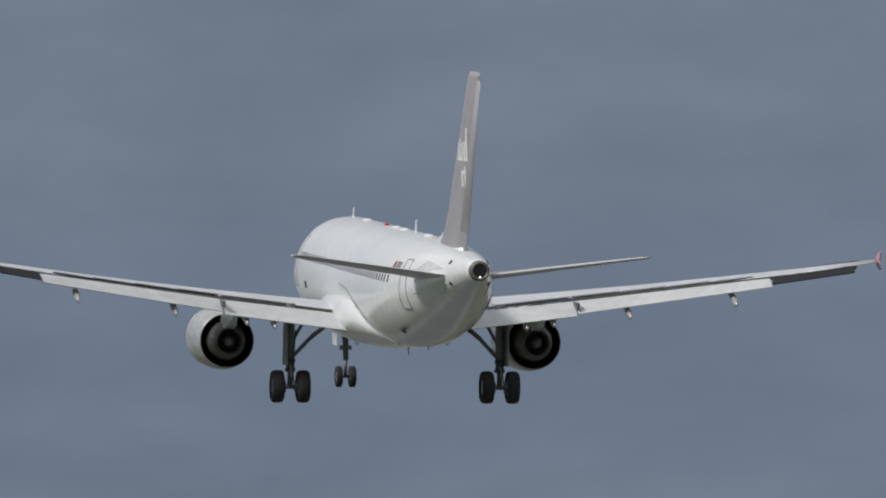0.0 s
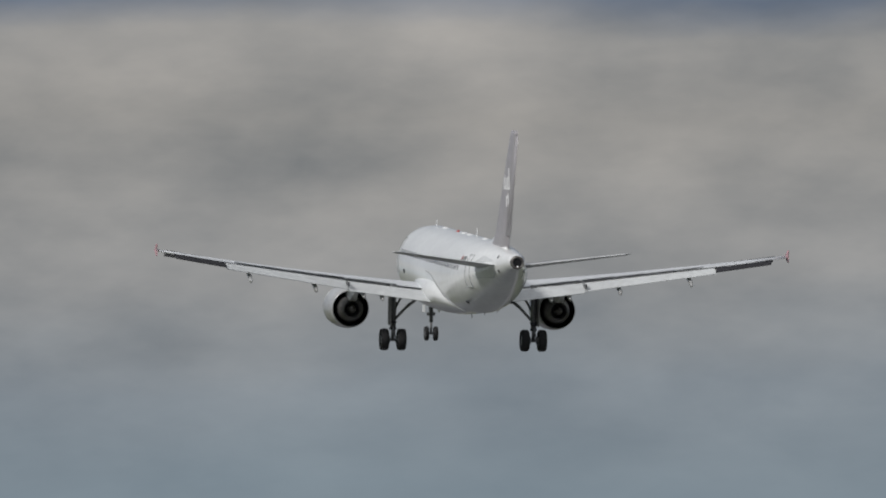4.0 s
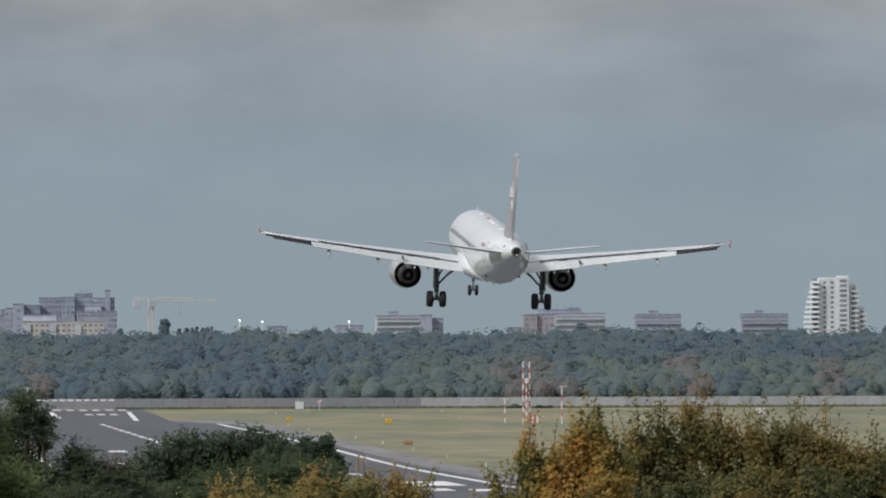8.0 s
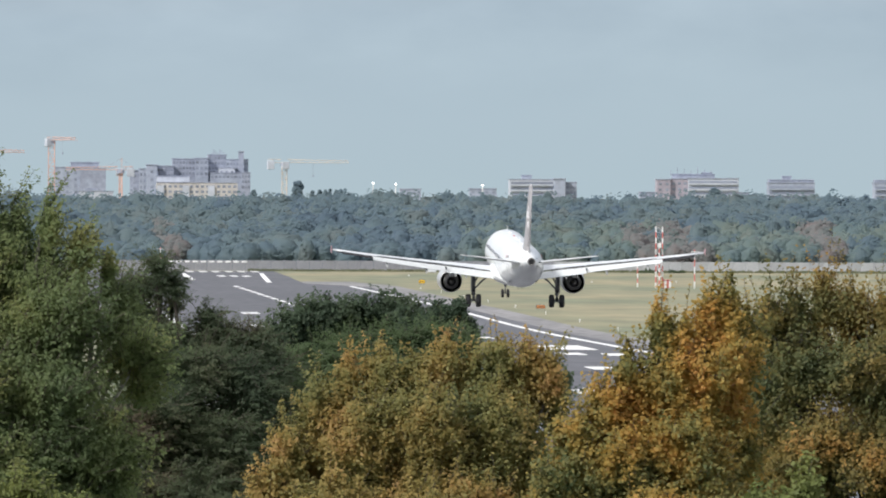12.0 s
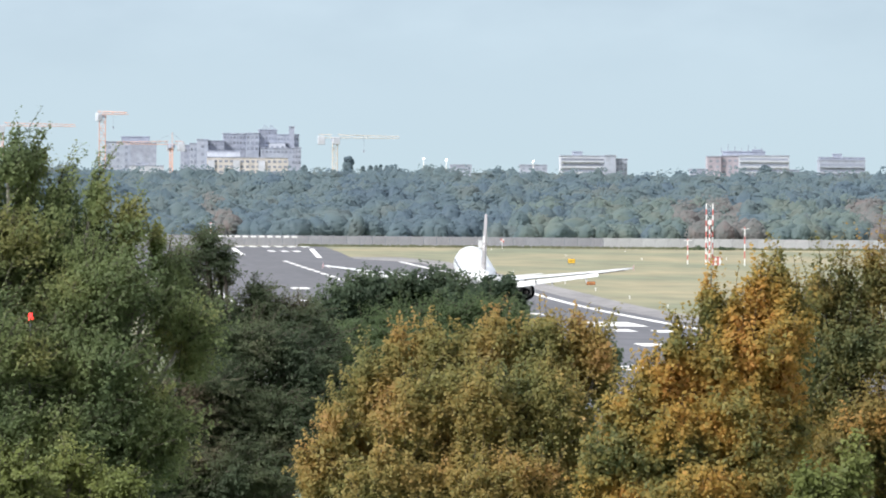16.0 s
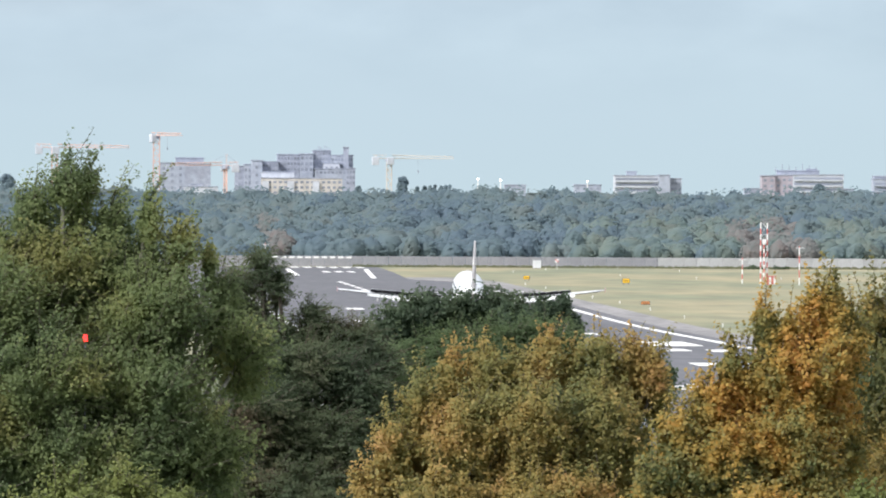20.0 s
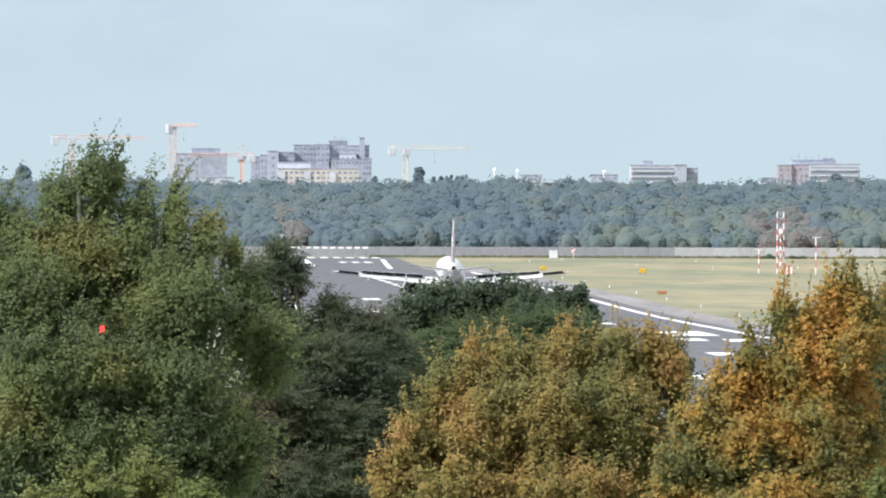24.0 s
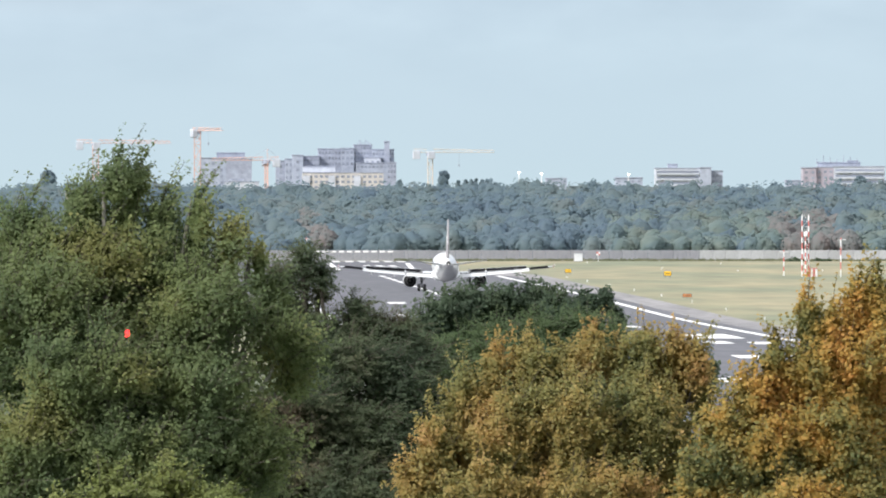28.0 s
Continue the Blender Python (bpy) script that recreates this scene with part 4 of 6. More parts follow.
def far_woods():
    """A wood of mixed trees beyond the airfield, in ranks that rise backwards: closed lumpy crowns under a coat of leaf clumps."""
    rng = np.random.default_rng(11)
    hv, hf = hull_template()
    green, edge, faded = [[] for _ in range(5)], [[] for _ in range(5)], [[] for _ in range(5)]
    trunks = bmesh.new()
    ranks = [(3560, 5.6, 3.2), (3570, 7.0, 3.8), (3588, 8.6, 4.4), (3606, 10.0, 4.6), (3628, 11.4, 4.8), (3652, 12.7, 5.0), (3680, 13.9, 5.2), (3712, 15.0, 5.4), (3748, 15.9, 5.6), (3788, 16.7, 5.6), (3828, 17.3, 5.6), (3866, 17.8, 5.4)]
    for d, top, r in ranks:
        x = -90.0
        while x < 340:
            rr = r * rng.uniform(0.62, 1.25)
            x += rr * rng.uniform(0.5, 0.85)
            h = top + rng.normal() * 0.5 + 0.5 * math.sin(x * 0.06 + d)
            y = d + rng.uniform(-7, 7)
            hz = min(h * .62, rr * rng.uniform(1.2, 1.7))
            size, mid = np.array([rr, rr, hz]), np.array([x, y, h - hz])
            add_rod(trunks, (x, y, 0), (x + rng.normal() * .3, y, h * .7), .22, .1, 5, False)
            # a few trees along the edge have begun to turn
            turned_leaf = d < 3650 and any(abs(x - p) < w for p, w in ((46, 2.5), (160, 3), (171, 4), (205, 4), (240, 4)))
            lighter = d < 3640 and x > 128 + 14 * math.sin(d * .13) and rng.random() < .85        # lighter broadleaves along the edge
            C, N, S, HV, HF = faded if turned_leaf else edge if lighter else green
            seeds = int(rng.integers(1 << 30))
            low = np.where(hv[:, 2:] < -.2, np.array([1.0, 1.0, (h - .3) / hz - 1]), 1.0)      # the skirt hangs to the undergrowth
            HF.append(hf + len(HV) * len(hv))
            HV.append(hv * (swell(hv, np.random.default_rng(seeds)) * .98)[:, None] * size * low + mid)
            m = int(20 + 5.6 * rr * hz)
            u = rng.normal(size=(m, 3))
            u /= np.linalg.norm(u, axis=1, keepdims=True)
            u[:, 1] = np.where(u[:, 1] > 0.2, -u[:, 1], u[:, 1])
            if d > 3600:                    # only the upper crowns show behind the front ranks
                u[:, 2] = np.where(u[:, 2] < -.3, -u[:, 2], u[:, 2])
            low = np.where(u[:, 2:] < -.2, np.array([1.0, 1.0, (h - .3) / hz - 1]), 1.0)
            C.append(u * (swell(u, np.random.default_rng(seeds)) * rng.uniform(.97, 1.02, size=m))[:, None] * size * low + mid)
            N.append(u / size * rr * .38 + rng.normal(size=(m, 3)) * .09 + np.array([-.15, -.5, .45]))
            S.append(rng.uniform(0.5, 0.95, size=m))
    wood = thing("woods", pose(0, 0, 0), "dense mixed green wood behind the airfield fence", "woods", kind="stuff")
    # each canopy's leaf colour carries the painted haze
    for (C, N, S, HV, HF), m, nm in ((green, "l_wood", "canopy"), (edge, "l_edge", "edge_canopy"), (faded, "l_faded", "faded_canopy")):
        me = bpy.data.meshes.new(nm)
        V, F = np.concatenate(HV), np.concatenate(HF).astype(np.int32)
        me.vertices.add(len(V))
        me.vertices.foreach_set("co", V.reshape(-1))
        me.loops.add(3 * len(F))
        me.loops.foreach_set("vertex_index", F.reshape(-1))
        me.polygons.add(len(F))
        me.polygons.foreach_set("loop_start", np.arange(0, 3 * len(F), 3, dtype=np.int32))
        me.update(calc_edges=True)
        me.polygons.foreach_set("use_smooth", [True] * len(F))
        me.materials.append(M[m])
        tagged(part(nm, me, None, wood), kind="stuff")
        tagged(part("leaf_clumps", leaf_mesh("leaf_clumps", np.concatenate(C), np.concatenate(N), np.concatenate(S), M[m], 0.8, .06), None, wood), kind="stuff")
    tagged(part("trunks", trunks, M["bark"], wood), kind="stuff")


far_woods()


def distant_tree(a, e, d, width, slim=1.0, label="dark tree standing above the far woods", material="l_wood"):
    """A single tree that rises above the woods; e is its top."""
    top = spot(a, e, d)
    rng = np.random.default_rng(int(abs(a) * 100) + 7)
    t = thing("tree", pose(top.x, d, 0), label, "tree")
    part("trunk", rod((0, 0, 0), (0, 0, top.z * .9), .3, .08, 7), M["bark"], t)
    C, N, S = [], [], []
    for j in range(16):
        u = rng.uniform(0, 1)
        w = width * .5 * (1 - .75 * u ** 1.5)
        q = rng.uniform(0, w * .7)
        an = rng.uniform(0, 6.28)
        br = w * rng.uniform(.35, .6) + .15
        c = np.array([q * math.cos(an), q * math.sin(an), top.z - br * .9 - (1 - u) * (width * .75 * slim + 1.2)])
        v = rng.normal(size=(130, 3))
        v /= np.linalg.norm(v, axis=1, keepdims=True)
        C.append(c + v * br * rng.uniform(.7, 1.1, size=(130, 1)))
        N.append(v * .7 + rng.normal(size=(130, 3)) * .15 + np.array([-.2, -.4, .5]))
        S.append(rng.uniform(.4, .9, size=130))
    # the default leaf colour is tinted for haze, like the woods
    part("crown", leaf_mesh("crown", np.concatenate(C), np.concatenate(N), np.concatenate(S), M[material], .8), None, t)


BOUGHS = []


def patchy(p, phase, scale):
    """Smooth values of about -1 to 1 over space, for gaps and clumps in a crown."""
    q = p * scale
    return (np.sin(q[:, 0] * 2.1 + 1.3 * np.sin(q[:, 2] * 1.7 + phase) + phase) + np.sin(q[:, 2] * 2.6 + 1.1 * np.sin(q[:, 1] * 2.3 + phase) + 2.0 * phase)
            + np.sin(q[:, 1] * 2.9 + 1.2 * np.sin(q[:, 0] * 1.9 - phase))) / 3


def leafy_tree(name, d, lobes, material, leaf, label, bark="bark", twig=.38, per_twig=26, density=52, spread=.085, up=.5, lean=(0, 0), flat=1.0, gap=-.38, shoots=6, shoot=.6, aspect=.62, rough=.45, clump=(.42, .5), seed=1, group="trees on the near slope"):
    """A broad-leaved tree: trunk, a limb to each bough, twigs over the boughs with leaves along them, and loose leading shoots.
    lobes: bearing and height angle of a bough's middle, its half-width and half-height (thousandths), and metres behind (+) the tree's middle.
    twig: length in metres; spread: how far leaves stand off it; up: how steeply twigs rise; flat: below 1 the sprays are fans; gap: where the crown opens;
    clump: width and height of the leaf clumps that make up a bough, as shares of it."""
    rng = np.random.default_rng(seed)
    boughs = []
    for a, e, rx, rz, dy in lobes:
        rx, rz = rx * d / 1000, rz * d / 1000
        c = spot(a, e, d + dy)
        boughs.append((c, rx, min(.5 * (rx + rz), 1.0), rz, 1.0))
        boughs.append((c + Vector((rng.normal() * .2 * rx, .25, -.85 * rz)), rx * 1.05, min(rx, .9), rz * .9, .6))
    xs = [c.x for c, *_ in boughs]
    lo = min(c.z - b for c, _, _, b, _ in boughs)
    mid = (min(xs) + max(xs)) / 2
    half = (max(xs) - min(xs)) / 2
    base = Vector((mid, d + .2, 0))
    for k in range(3):                      # the fuller crown below
        boughs.append((Vector((mid + (k - 1) * half * .6, d + .1, lo - .1)), max(half * .55, .4), max(half * .4, .4), .9, .35))
    t = thing(name, Matrix.Translation(base), label, "tree", group)
    fork = Vector((0, 0, max(1.5, lo - 1.4)))
    part("trunk", add_rod(rod((0, 0, 0), (.05, .1, fork.z * .5), .26, .2, 10), (.05, .1, fork.z * .5), fork, .2, .14, 10), M[bark], t)
    C, N, S = [], [], []
    twigs = bmesh.new()
    wind = np.array([lean[0], lean[1], 0.0])
    for c, rx, ry, rz, dens in boughs:
        c = c - base
        limb = bmesh.new()
        kn = fork.lerp(c, .5) + Vector((rng.normal() * .15, rng.normal() * .15, -.1))
        tip = c + Vector((rng.normal() * .3 * rx, 0, rz * .55))
        add_rod(limb, fork, kn, .07, .04, 7)
        add_rod(limb, kn, c, .04, .022, 7)
        add_rod(limb, c, tip, .022, .008, 6)
        part("limb", limb, M[bark], t)
        R, cc = np.array([rx, ry, rz]), np.array(c)
        k = max(14, int(4 * math.pi * (rx * ry + rx * rz + ry * rz) / 3 * density * dens))
        v = rng.normal(size=(k, 3))
        v /= np.linalg.norm(v, axis=1, keepdims=True)
        v[:, 1] = np.where(v[:, 1] > 0.45, -v[:, 1], v[:, 1])
        small = np.array([clump[0], clump[0], clump[1]])
        heads = rng.normal(size=(16, 3))
        heads /= np.linalg.norm(heads, axis=1, keepdims=True)
        heads[:, 1] = np.where(heads[:, 1] > 0.3, -heads[:, 1], heads[:, 1])
        heads *= (1 - small * .8) * rng.uniform(.75, 1.05, size=(16, 1))
        pick = rng.integers(16, size=k)
        foot = (heads[pick] + v * rng.uniform(.45, 1.0, size=(k, 1)) * small * rng.uniform(.7, 1.2, size=(16, 1))[pick]) * np.maximum(R - .32 * twig, .6 * R) + cc
        keep = patchy(foot, seed * 1.7, 1.5) + .5 * patchy(foot, seed * .9, 3.7) + rng.normal(size=k) * .16 > gap
        v, foot = v[keep], foot[keep]
        out = v
        axis = v * np.array([.8, .8, .5]) + rng.normal(size=v.shape) * rough + wind + np.array([0, 0, up])
        length = twig * rng.uniform(.45, 1.15, size=len(v)) * min(1, 1.3 * min(rx, rz) / twig)
        m = shoots if dens == 1.0 and rx > .12 else 0
        if m:                               # leading shoots that stand out above the bough
            an, q = rng.uniform(0, 6.28, m), rng.uniform(.1, .85, m)
            sv = np.column_stack([q * np.cos(an), -np.abs(q * np.sin(an)) * .6, np.sqrt(1 - q * q)])
            foot = np.concatenate([foot, sv * np.maximum(R - .25 * shoot, .6 * R) + cc])
            out = np.concatenate([v, sv])
            axis = np.concatenate([axis, sv * np.array([.5, .5, .3]) + wind + np.array([0, 0, .8]) + rng.normal(size=(m, 3)) * .13])
            length = np.concatenate([length, shoot * rng.uniform(.3, 1.15, m) * min(1, rz * 2.2)])
        axis /= np.linalg.norm(axis, axis=1, keepdims=True)
        for j in range(0, len(foot), 3 if m == 0 else 2):
            f = Vector(foot[j])
            add_rod(twigs, c.lerp(f, .6), f, .006, .005, 3, False)
            add_rod(twigs, f, f + Vector(axis[j]) * float(length[j]), .005, .0025, 3, False)
        fine = np.where(np.arange(len(foot)) < len(foot) - m, 1.0, .62)
        for j in range(per_twig):
            u = (j + rng.uniform(0, 1, size=len(foot))) / per_twig
            q = rng.normal(size=foot.shape) * np.array([1, 1, flat])
            C.append(foot + axis * (length * u)[:, None] + q * (spread * fine * (1.08 - .6 * u ** 3))[:, None] * .6)
            n = rng.normal(size=foot.shape) * .34 * np.array([1, 1, .7 + .3 * flat]) + out * .55 + np.array([-.1, -.25, .35 + .6 * (1 - flat)])
            N.append(n)
            S.append(leaf * rng.uniform(0.6, 1.3, size=len(foot)))
        k = int(k * 5)                      # inner leaves
        v = rng.normal(size=(k, 3))
        v *= rng.uniform(.15, .72, size=(k, 1)) / np.linalg.norm(v, axis=1, keepdims=True)
        C.append(v * R + cc)
        N.append(rng.normal(size=v.shape) + np.array([0, -.6, .3]))
        S.append(leaf * rng.uniform(1.2, 2.1, size=k))
    stems = tagged(part("twigs", twigs, M["bark"], t), kind="stuff")
    crown = part("crown", leaf_mesh("crown", np.concatenate(C), np.concatenate(N), np.concatenate(S), M[material], aspect), None, t)
    BOUGHS.append((name, stems, crown, fork))
    return t


# near trees, from the camera's left to its right
leafy_tree("birch", 170, [(-1.73, 0.69, 1.46, 2.46, 0), (-0.26, 0.92, 0.85, 1.77, 0.2), (-3.96, -1.12, 1.77, 2.54, 0.3), (-7.99, -3.24, 3.08, 3.08, 0.4), (1.51, -1.51, 1.38, 2.31, 0.2), (4.04, -1.39, 1.00, 2.38, 0), (6.24, -3.55, 1.54, 2.23, 0.1), (8.20, -4.01, 0.62, 1.92, 0.2), (9.12, -7.08, 1.23, 2.08, 0.3), (2.20, -5.93, 3.46, 3.46, 0.4), (0.66, -9.78, 5.00, 3.46, 0.4), (-6.26, -5.55, 3.46, 3.08, 0.3), (-1.26, -4.78, 5.77, 4.23, 0.4), (-7.03, -8.24, 5.00, 5.00, -0.2), (4.51, -7.85, 4.62, 4.04, -0.3), (-3.38, -12.85, 5.77, 5.00, -0.7), (4.51, -13.05, 5.77, 3.85, -0.5), (10.47, -10.55, 2.31, 2.31, 0), (8.74, -9.01, 1.92, 2.31, 0.3), (-7.03, -18.24, 5.38, 4.23, -0.6), (-11.65, -7.47, 4.23, 5.77, 0.4), (-12.42, -16.70, 5.00, 5.00, 0), (0.08, -17.85, 5.77, 3.46, -0.8), (7.20, -17.28, 4.62, 2.69, -0.4)],
           "l_birch", .048, "tall green birch with first yellow leaves, bending in the wind", "birch", .44, 24, 50, .08, .9, (.5, 0), 1.0, -.8, 10, .55, clump=(.30, .60), seed=3)
leafy_tree("locust_tree", 205, [(10.47, -8.05, 2.31, 2.12, 0.4), (13.74, -9.58, 2.31, 1.73, 0.4), (16.04, -10.16, 3.08, 1.92, 0.4), (19.50, -11.31, 2.31, 2.31, 0.5), (11.74, -4.08, 1.31, 1.46, 0), (10.08, -5.74, 2.12, 1.73, 0.3), (12.97, -5.55, 1.00, 1.31, 0), (15.08, -7.66, 1.31, 1.31, 0.2), (16.04, -8.55, 1.92, 1.46, 0.3), (18.16, -9.01, 2.00, 1.31, 0.4), (11.62, -9.01, 2.31, 1.92, 0.2), (14.50, -11.31, 4.23, 2.69, -0.2), (18.16, -12.08, 3.27, 2.69, -0.2), (11.04, -14.39, 5.00, 2.69, -0.7), (16.81, -15.93, 4.23, 2.54, -0.6), (14.50, -19.39, 5.38, 2.69, -1), (9.51, -19.39, 4.62, 2.54, -0.8), (19.89, -14.39, 2.31, 2.69, 0.2)],
           "l_locust", .042, "olive-green locust tree with reddish brown tips", "bark", .42, 30, 52, .085, -.05, (.25, 0), .3, -.8, 3, .35, .5, .3, (.62, .16), 5)
leafy_tree("dark_tree", 265, [(21.24, -8.24, 1.46, 1.62, 0), (23.35, -7.66, 2.00, 1.54, 0.3), (25.66, -7.39, 2.00, 1.38, 0.4), (27.77, -7.47, 1.77, 1.46, 0.5), (29.31, -8.05, 1.69, 1.38, 0.3), (19.89, -9.58, 1.92, 1.73, 0), (31.04, -7.62, 1.38, 1.00, 0.2), (32.47, -6.85, 0.23, 0.92, 0), (33.16, -8.62, 0.62, 0.92, 0.2), (39.58, -11.55, 0.31, 0.46, 0.6)],
           "l_dark", .075, "deep green bushy tree beside the runway", "bark", .34, 22, 48, .09, .6, (.05, 0), 1.0, -.75, 8, .34, clump=(.34, .45), seed=7)
leafy_tree("acacia_tree", 255, [(24.89, -9.58, 2.69, 1.46, 0), (28.16, -9.01, 2.69, 1.38, 0.2), (30.85, -8.81, 2.31, 1.46, 0.3), (22.20, -10.55, 2.31, 1.69, 0), (19.50, -12.08, 2.31, 1.77, -0.2), (32.77, -9.58, 1.38, 1.31, 0.2), (26.43, -10.93, 4.23, 1.54, -0.4), (18.35, -14.01, 2.31, 2.31, -0.4), (31.43, -10.55, 2.69, 1.54, 0)],
           "l_acacia", .048, "mid green acacia with soft feathery sprays", "bark", .45, 30, 38, .10, 0, (.1, 0), .32, -.8, 2, .35, .5, .3, (.5, .22), 8)
leafy_tree("amber_tree", 200, [(36.04, -21.51, 3.08, 2.31, 0.2), (22.97, -17.85, 3.08, 3.08, 0.2), (34.12, -14.39, 3.08, 3.08, 0.3), (28.74, -14.39, 3.85, 3.08, 0.3), (24.77, -12.08, 0.77, 2.15, 0), (22.77, -14.01, 1.62, 2.31, -0.1), (20.85, -17.28, 1.77, 3.08, -0.2), (19.50, -20.54, 1.77, 2.54, -0.3), (27.00, -11.89, 1.38, 2.15, 0.1), (29.31, -12.08, 1.38, 1.77, 0.2), (31.24, -11.01, 1.08, 2.15, 0.2), (33.16, -11.89, 1.38, 1.92, 0.3), (35.08, -11.01, 1.38, 2.00, 0.3), (37.12, -11.51, 1.46, 2.15, 0.4), (38.73, -12.08, 1.08, 2.38, 0.3), (26.04, -16.31, 3.65, 3.69, -0.3), (31.04, -15.93, 4.23, 3.69, -0.4), (35.66, -15.74, 3.27, 3.69, -0.1), (24.89, -20.93, 5.00, 2.92, -0.6), (31.43, -20.93, 5.38, 3.46, -0.8), (37.20, -18.24, 1.54, 2.31, 0)],
           "l_amber", .056, "maple turning amber and yellow-green", "bark", .38, 24, 60, .07, 1.2, (.1, 0), 1.0, -.9, 9, .5, clump=(.26, .75), seed=9)
leafy_tree("orange_tree", 195, [(39.12, -22.08, 3.08, 2.31, 0.2), (49.89, -15.16, 2.69, 3.46, 0.3), (46.04, -14.39, 3.08, 3.08, 0.3), (42.97, -15.93, 2.69, 2.69, 0.2), (51.43, -16.70, 1.92, 3.08, 0.4), (43.81, -11.51, 0.77, 2.23, -0.1), (42.39, -14.20, 1.77, 2.23, -0.2), (40.35, -16.12, 1.77, 2.23, -0.3), (46.20, -9.01, 0.85, 2.31, 0.1), (47.58, -9.78, 1.31, 2.38, 0.2), (45.08, -12.66, 1.92, 2.31, 0), (49.35, -8.05, 1.08, 2.46, 0.3), (50.66, -7.28, 1.08, 2.69, 0.4), (52.00, -9.01, 1.15, 2.31, 0.4), (48.35, -12.47, 3.08, 3.31, 0), (50.85, -11.31, 1.92, 2.92, 0.1), (42.97, -17.85, 3.65, 2.92, -0.4), (47.58, -17.28, 4.04, 3.31, -0.3), (39.12, -19.78, 2.38, 2.92, -0.5), (44.12, -21.70, 5.38, 2.92, -0.8), (49.89, -20.16, 2.31, 2.92, -0.5)],
           "l_orange", .066, "maple in bright orange and rust autumn colour", "bark", .36, 22, 52, .085, .7, (0, 0), 1.0, -.85, 9, .5, clump=(.32, .6), seed=13)
leafy_tree("rust_tree", 204, [(52.50, -14.01, 2.31, 3.08, 0.9), (52.96, -18.62, 2.69, 3.46, 0.7), (53.54, -7.47, 1.31, 2.31, 0), (55.27, -7.01, 1.38, 2.31, 0.2), (57.27, -6.39, 1.15, 2.38, 0.2), (59.20, -7.16, 1.69, 2.31, 0.3), (61.62, -7.66, 1.69, 2.15, 0.3), (64.12, -7.28, 1.92, 2.31, 0.4), (66.81, -8.24, 2.15, 2.31, 0.4), (69.50, -9.39, 2.54, 2.54, 0.3), (72.58, -10.93, 3.08, 2.92, 0.3), (54.50, -12.08, 2.31, 3.08, 0.4), (56.04, -11.31, 3.08, 3.46, 0.1), (60.27, -11.70, 4.23, 3.85, -0.2), (65.27, -12.08, 4.23, 3.69, -0.2), (56.81, -16.70, 4.23, 3.69, -0.3), (62.20, -17.47, 5.38, 3.69, -0.5), (67.96, -16.70, 5.00, 4.46, -0.4), (72.19, -15.16, 3.85, 3.85, 0)],
           "l_rust", .060, "maple with thinning orange and green leaves", "bark", .38, 20, 44, .09, .8, (0, 0), 1.0, -.65, 9, .65, clump=(.30, .5), seed=17)
leafy_tree("young_tree", 150, [(-1.26, -20.08, 2.54, 1.77, 0), (2.97, -19.70, 2.92, 1.62, 0.2), (6.24, -20.78, 2.31, 1.31, 0), (-4.34, -21.31, 2.31, 1.31, -0.2)],
           "l_fresh", .046, "light green young tree below the birch", "bark", .30, 24, 50, .07, .2, (.25, 0), .6, -.7, 4, .3, clump=(.4, .3), seed=21)
leafy_tree("sapling", 150, [(52.70, -20.16, 0.77, 1.92, 0), (56.04, -19.24, 1.00, 2.15, 0.1), (54.50, -21.51, 1.54, 1.31, 0)],
           "l_fresh", .06, "fresh green sapling in front of the maples", "bark", .28, 22, 46, .08, .6, (0, 0), 1.0, -.7, 5, .3, seed=23)
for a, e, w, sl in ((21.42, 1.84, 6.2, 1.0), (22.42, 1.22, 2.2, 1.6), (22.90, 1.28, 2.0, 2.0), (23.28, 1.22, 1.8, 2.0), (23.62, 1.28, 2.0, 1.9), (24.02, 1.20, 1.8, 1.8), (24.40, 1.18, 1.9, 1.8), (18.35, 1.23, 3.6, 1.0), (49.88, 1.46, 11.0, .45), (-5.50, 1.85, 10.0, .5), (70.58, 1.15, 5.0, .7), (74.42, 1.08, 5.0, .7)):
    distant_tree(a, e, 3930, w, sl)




# ---- the town behind the woods ----
# facade and window colours include the haze over the town
FAR = 4600
WINDOW = {}


def window_mesh(w, h):
    key = (round(w, 2), round(h, 2))
    if key not in WINDOW:
        WINDOW[key] = mesh_of("window", box(-w / 2, w / 2, -.06, .10, -h / 2, h / 2), M["glass"])
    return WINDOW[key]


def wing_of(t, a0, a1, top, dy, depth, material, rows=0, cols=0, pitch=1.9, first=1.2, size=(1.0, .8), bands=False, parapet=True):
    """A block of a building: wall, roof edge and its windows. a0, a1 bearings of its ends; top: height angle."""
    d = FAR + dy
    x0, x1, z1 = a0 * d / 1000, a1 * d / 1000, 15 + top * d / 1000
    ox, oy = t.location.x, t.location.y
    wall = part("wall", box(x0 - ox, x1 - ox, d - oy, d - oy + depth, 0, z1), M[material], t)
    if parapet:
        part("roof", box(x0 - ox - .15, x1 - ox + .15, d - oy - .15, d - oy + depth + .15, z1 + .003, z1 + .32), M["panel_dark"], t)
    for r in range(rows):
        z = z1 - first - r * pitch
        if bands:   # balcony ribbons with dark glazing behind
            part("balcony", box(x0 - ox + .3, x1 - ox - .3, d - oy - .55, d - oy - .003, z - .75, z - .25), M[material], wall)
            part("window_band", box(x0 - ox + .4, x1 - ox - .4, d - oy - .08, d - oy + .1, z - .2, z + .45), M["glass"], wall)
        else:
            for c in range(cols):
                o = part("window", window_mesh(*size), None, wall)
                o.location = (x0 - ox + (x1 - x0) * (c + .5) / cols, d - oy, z)


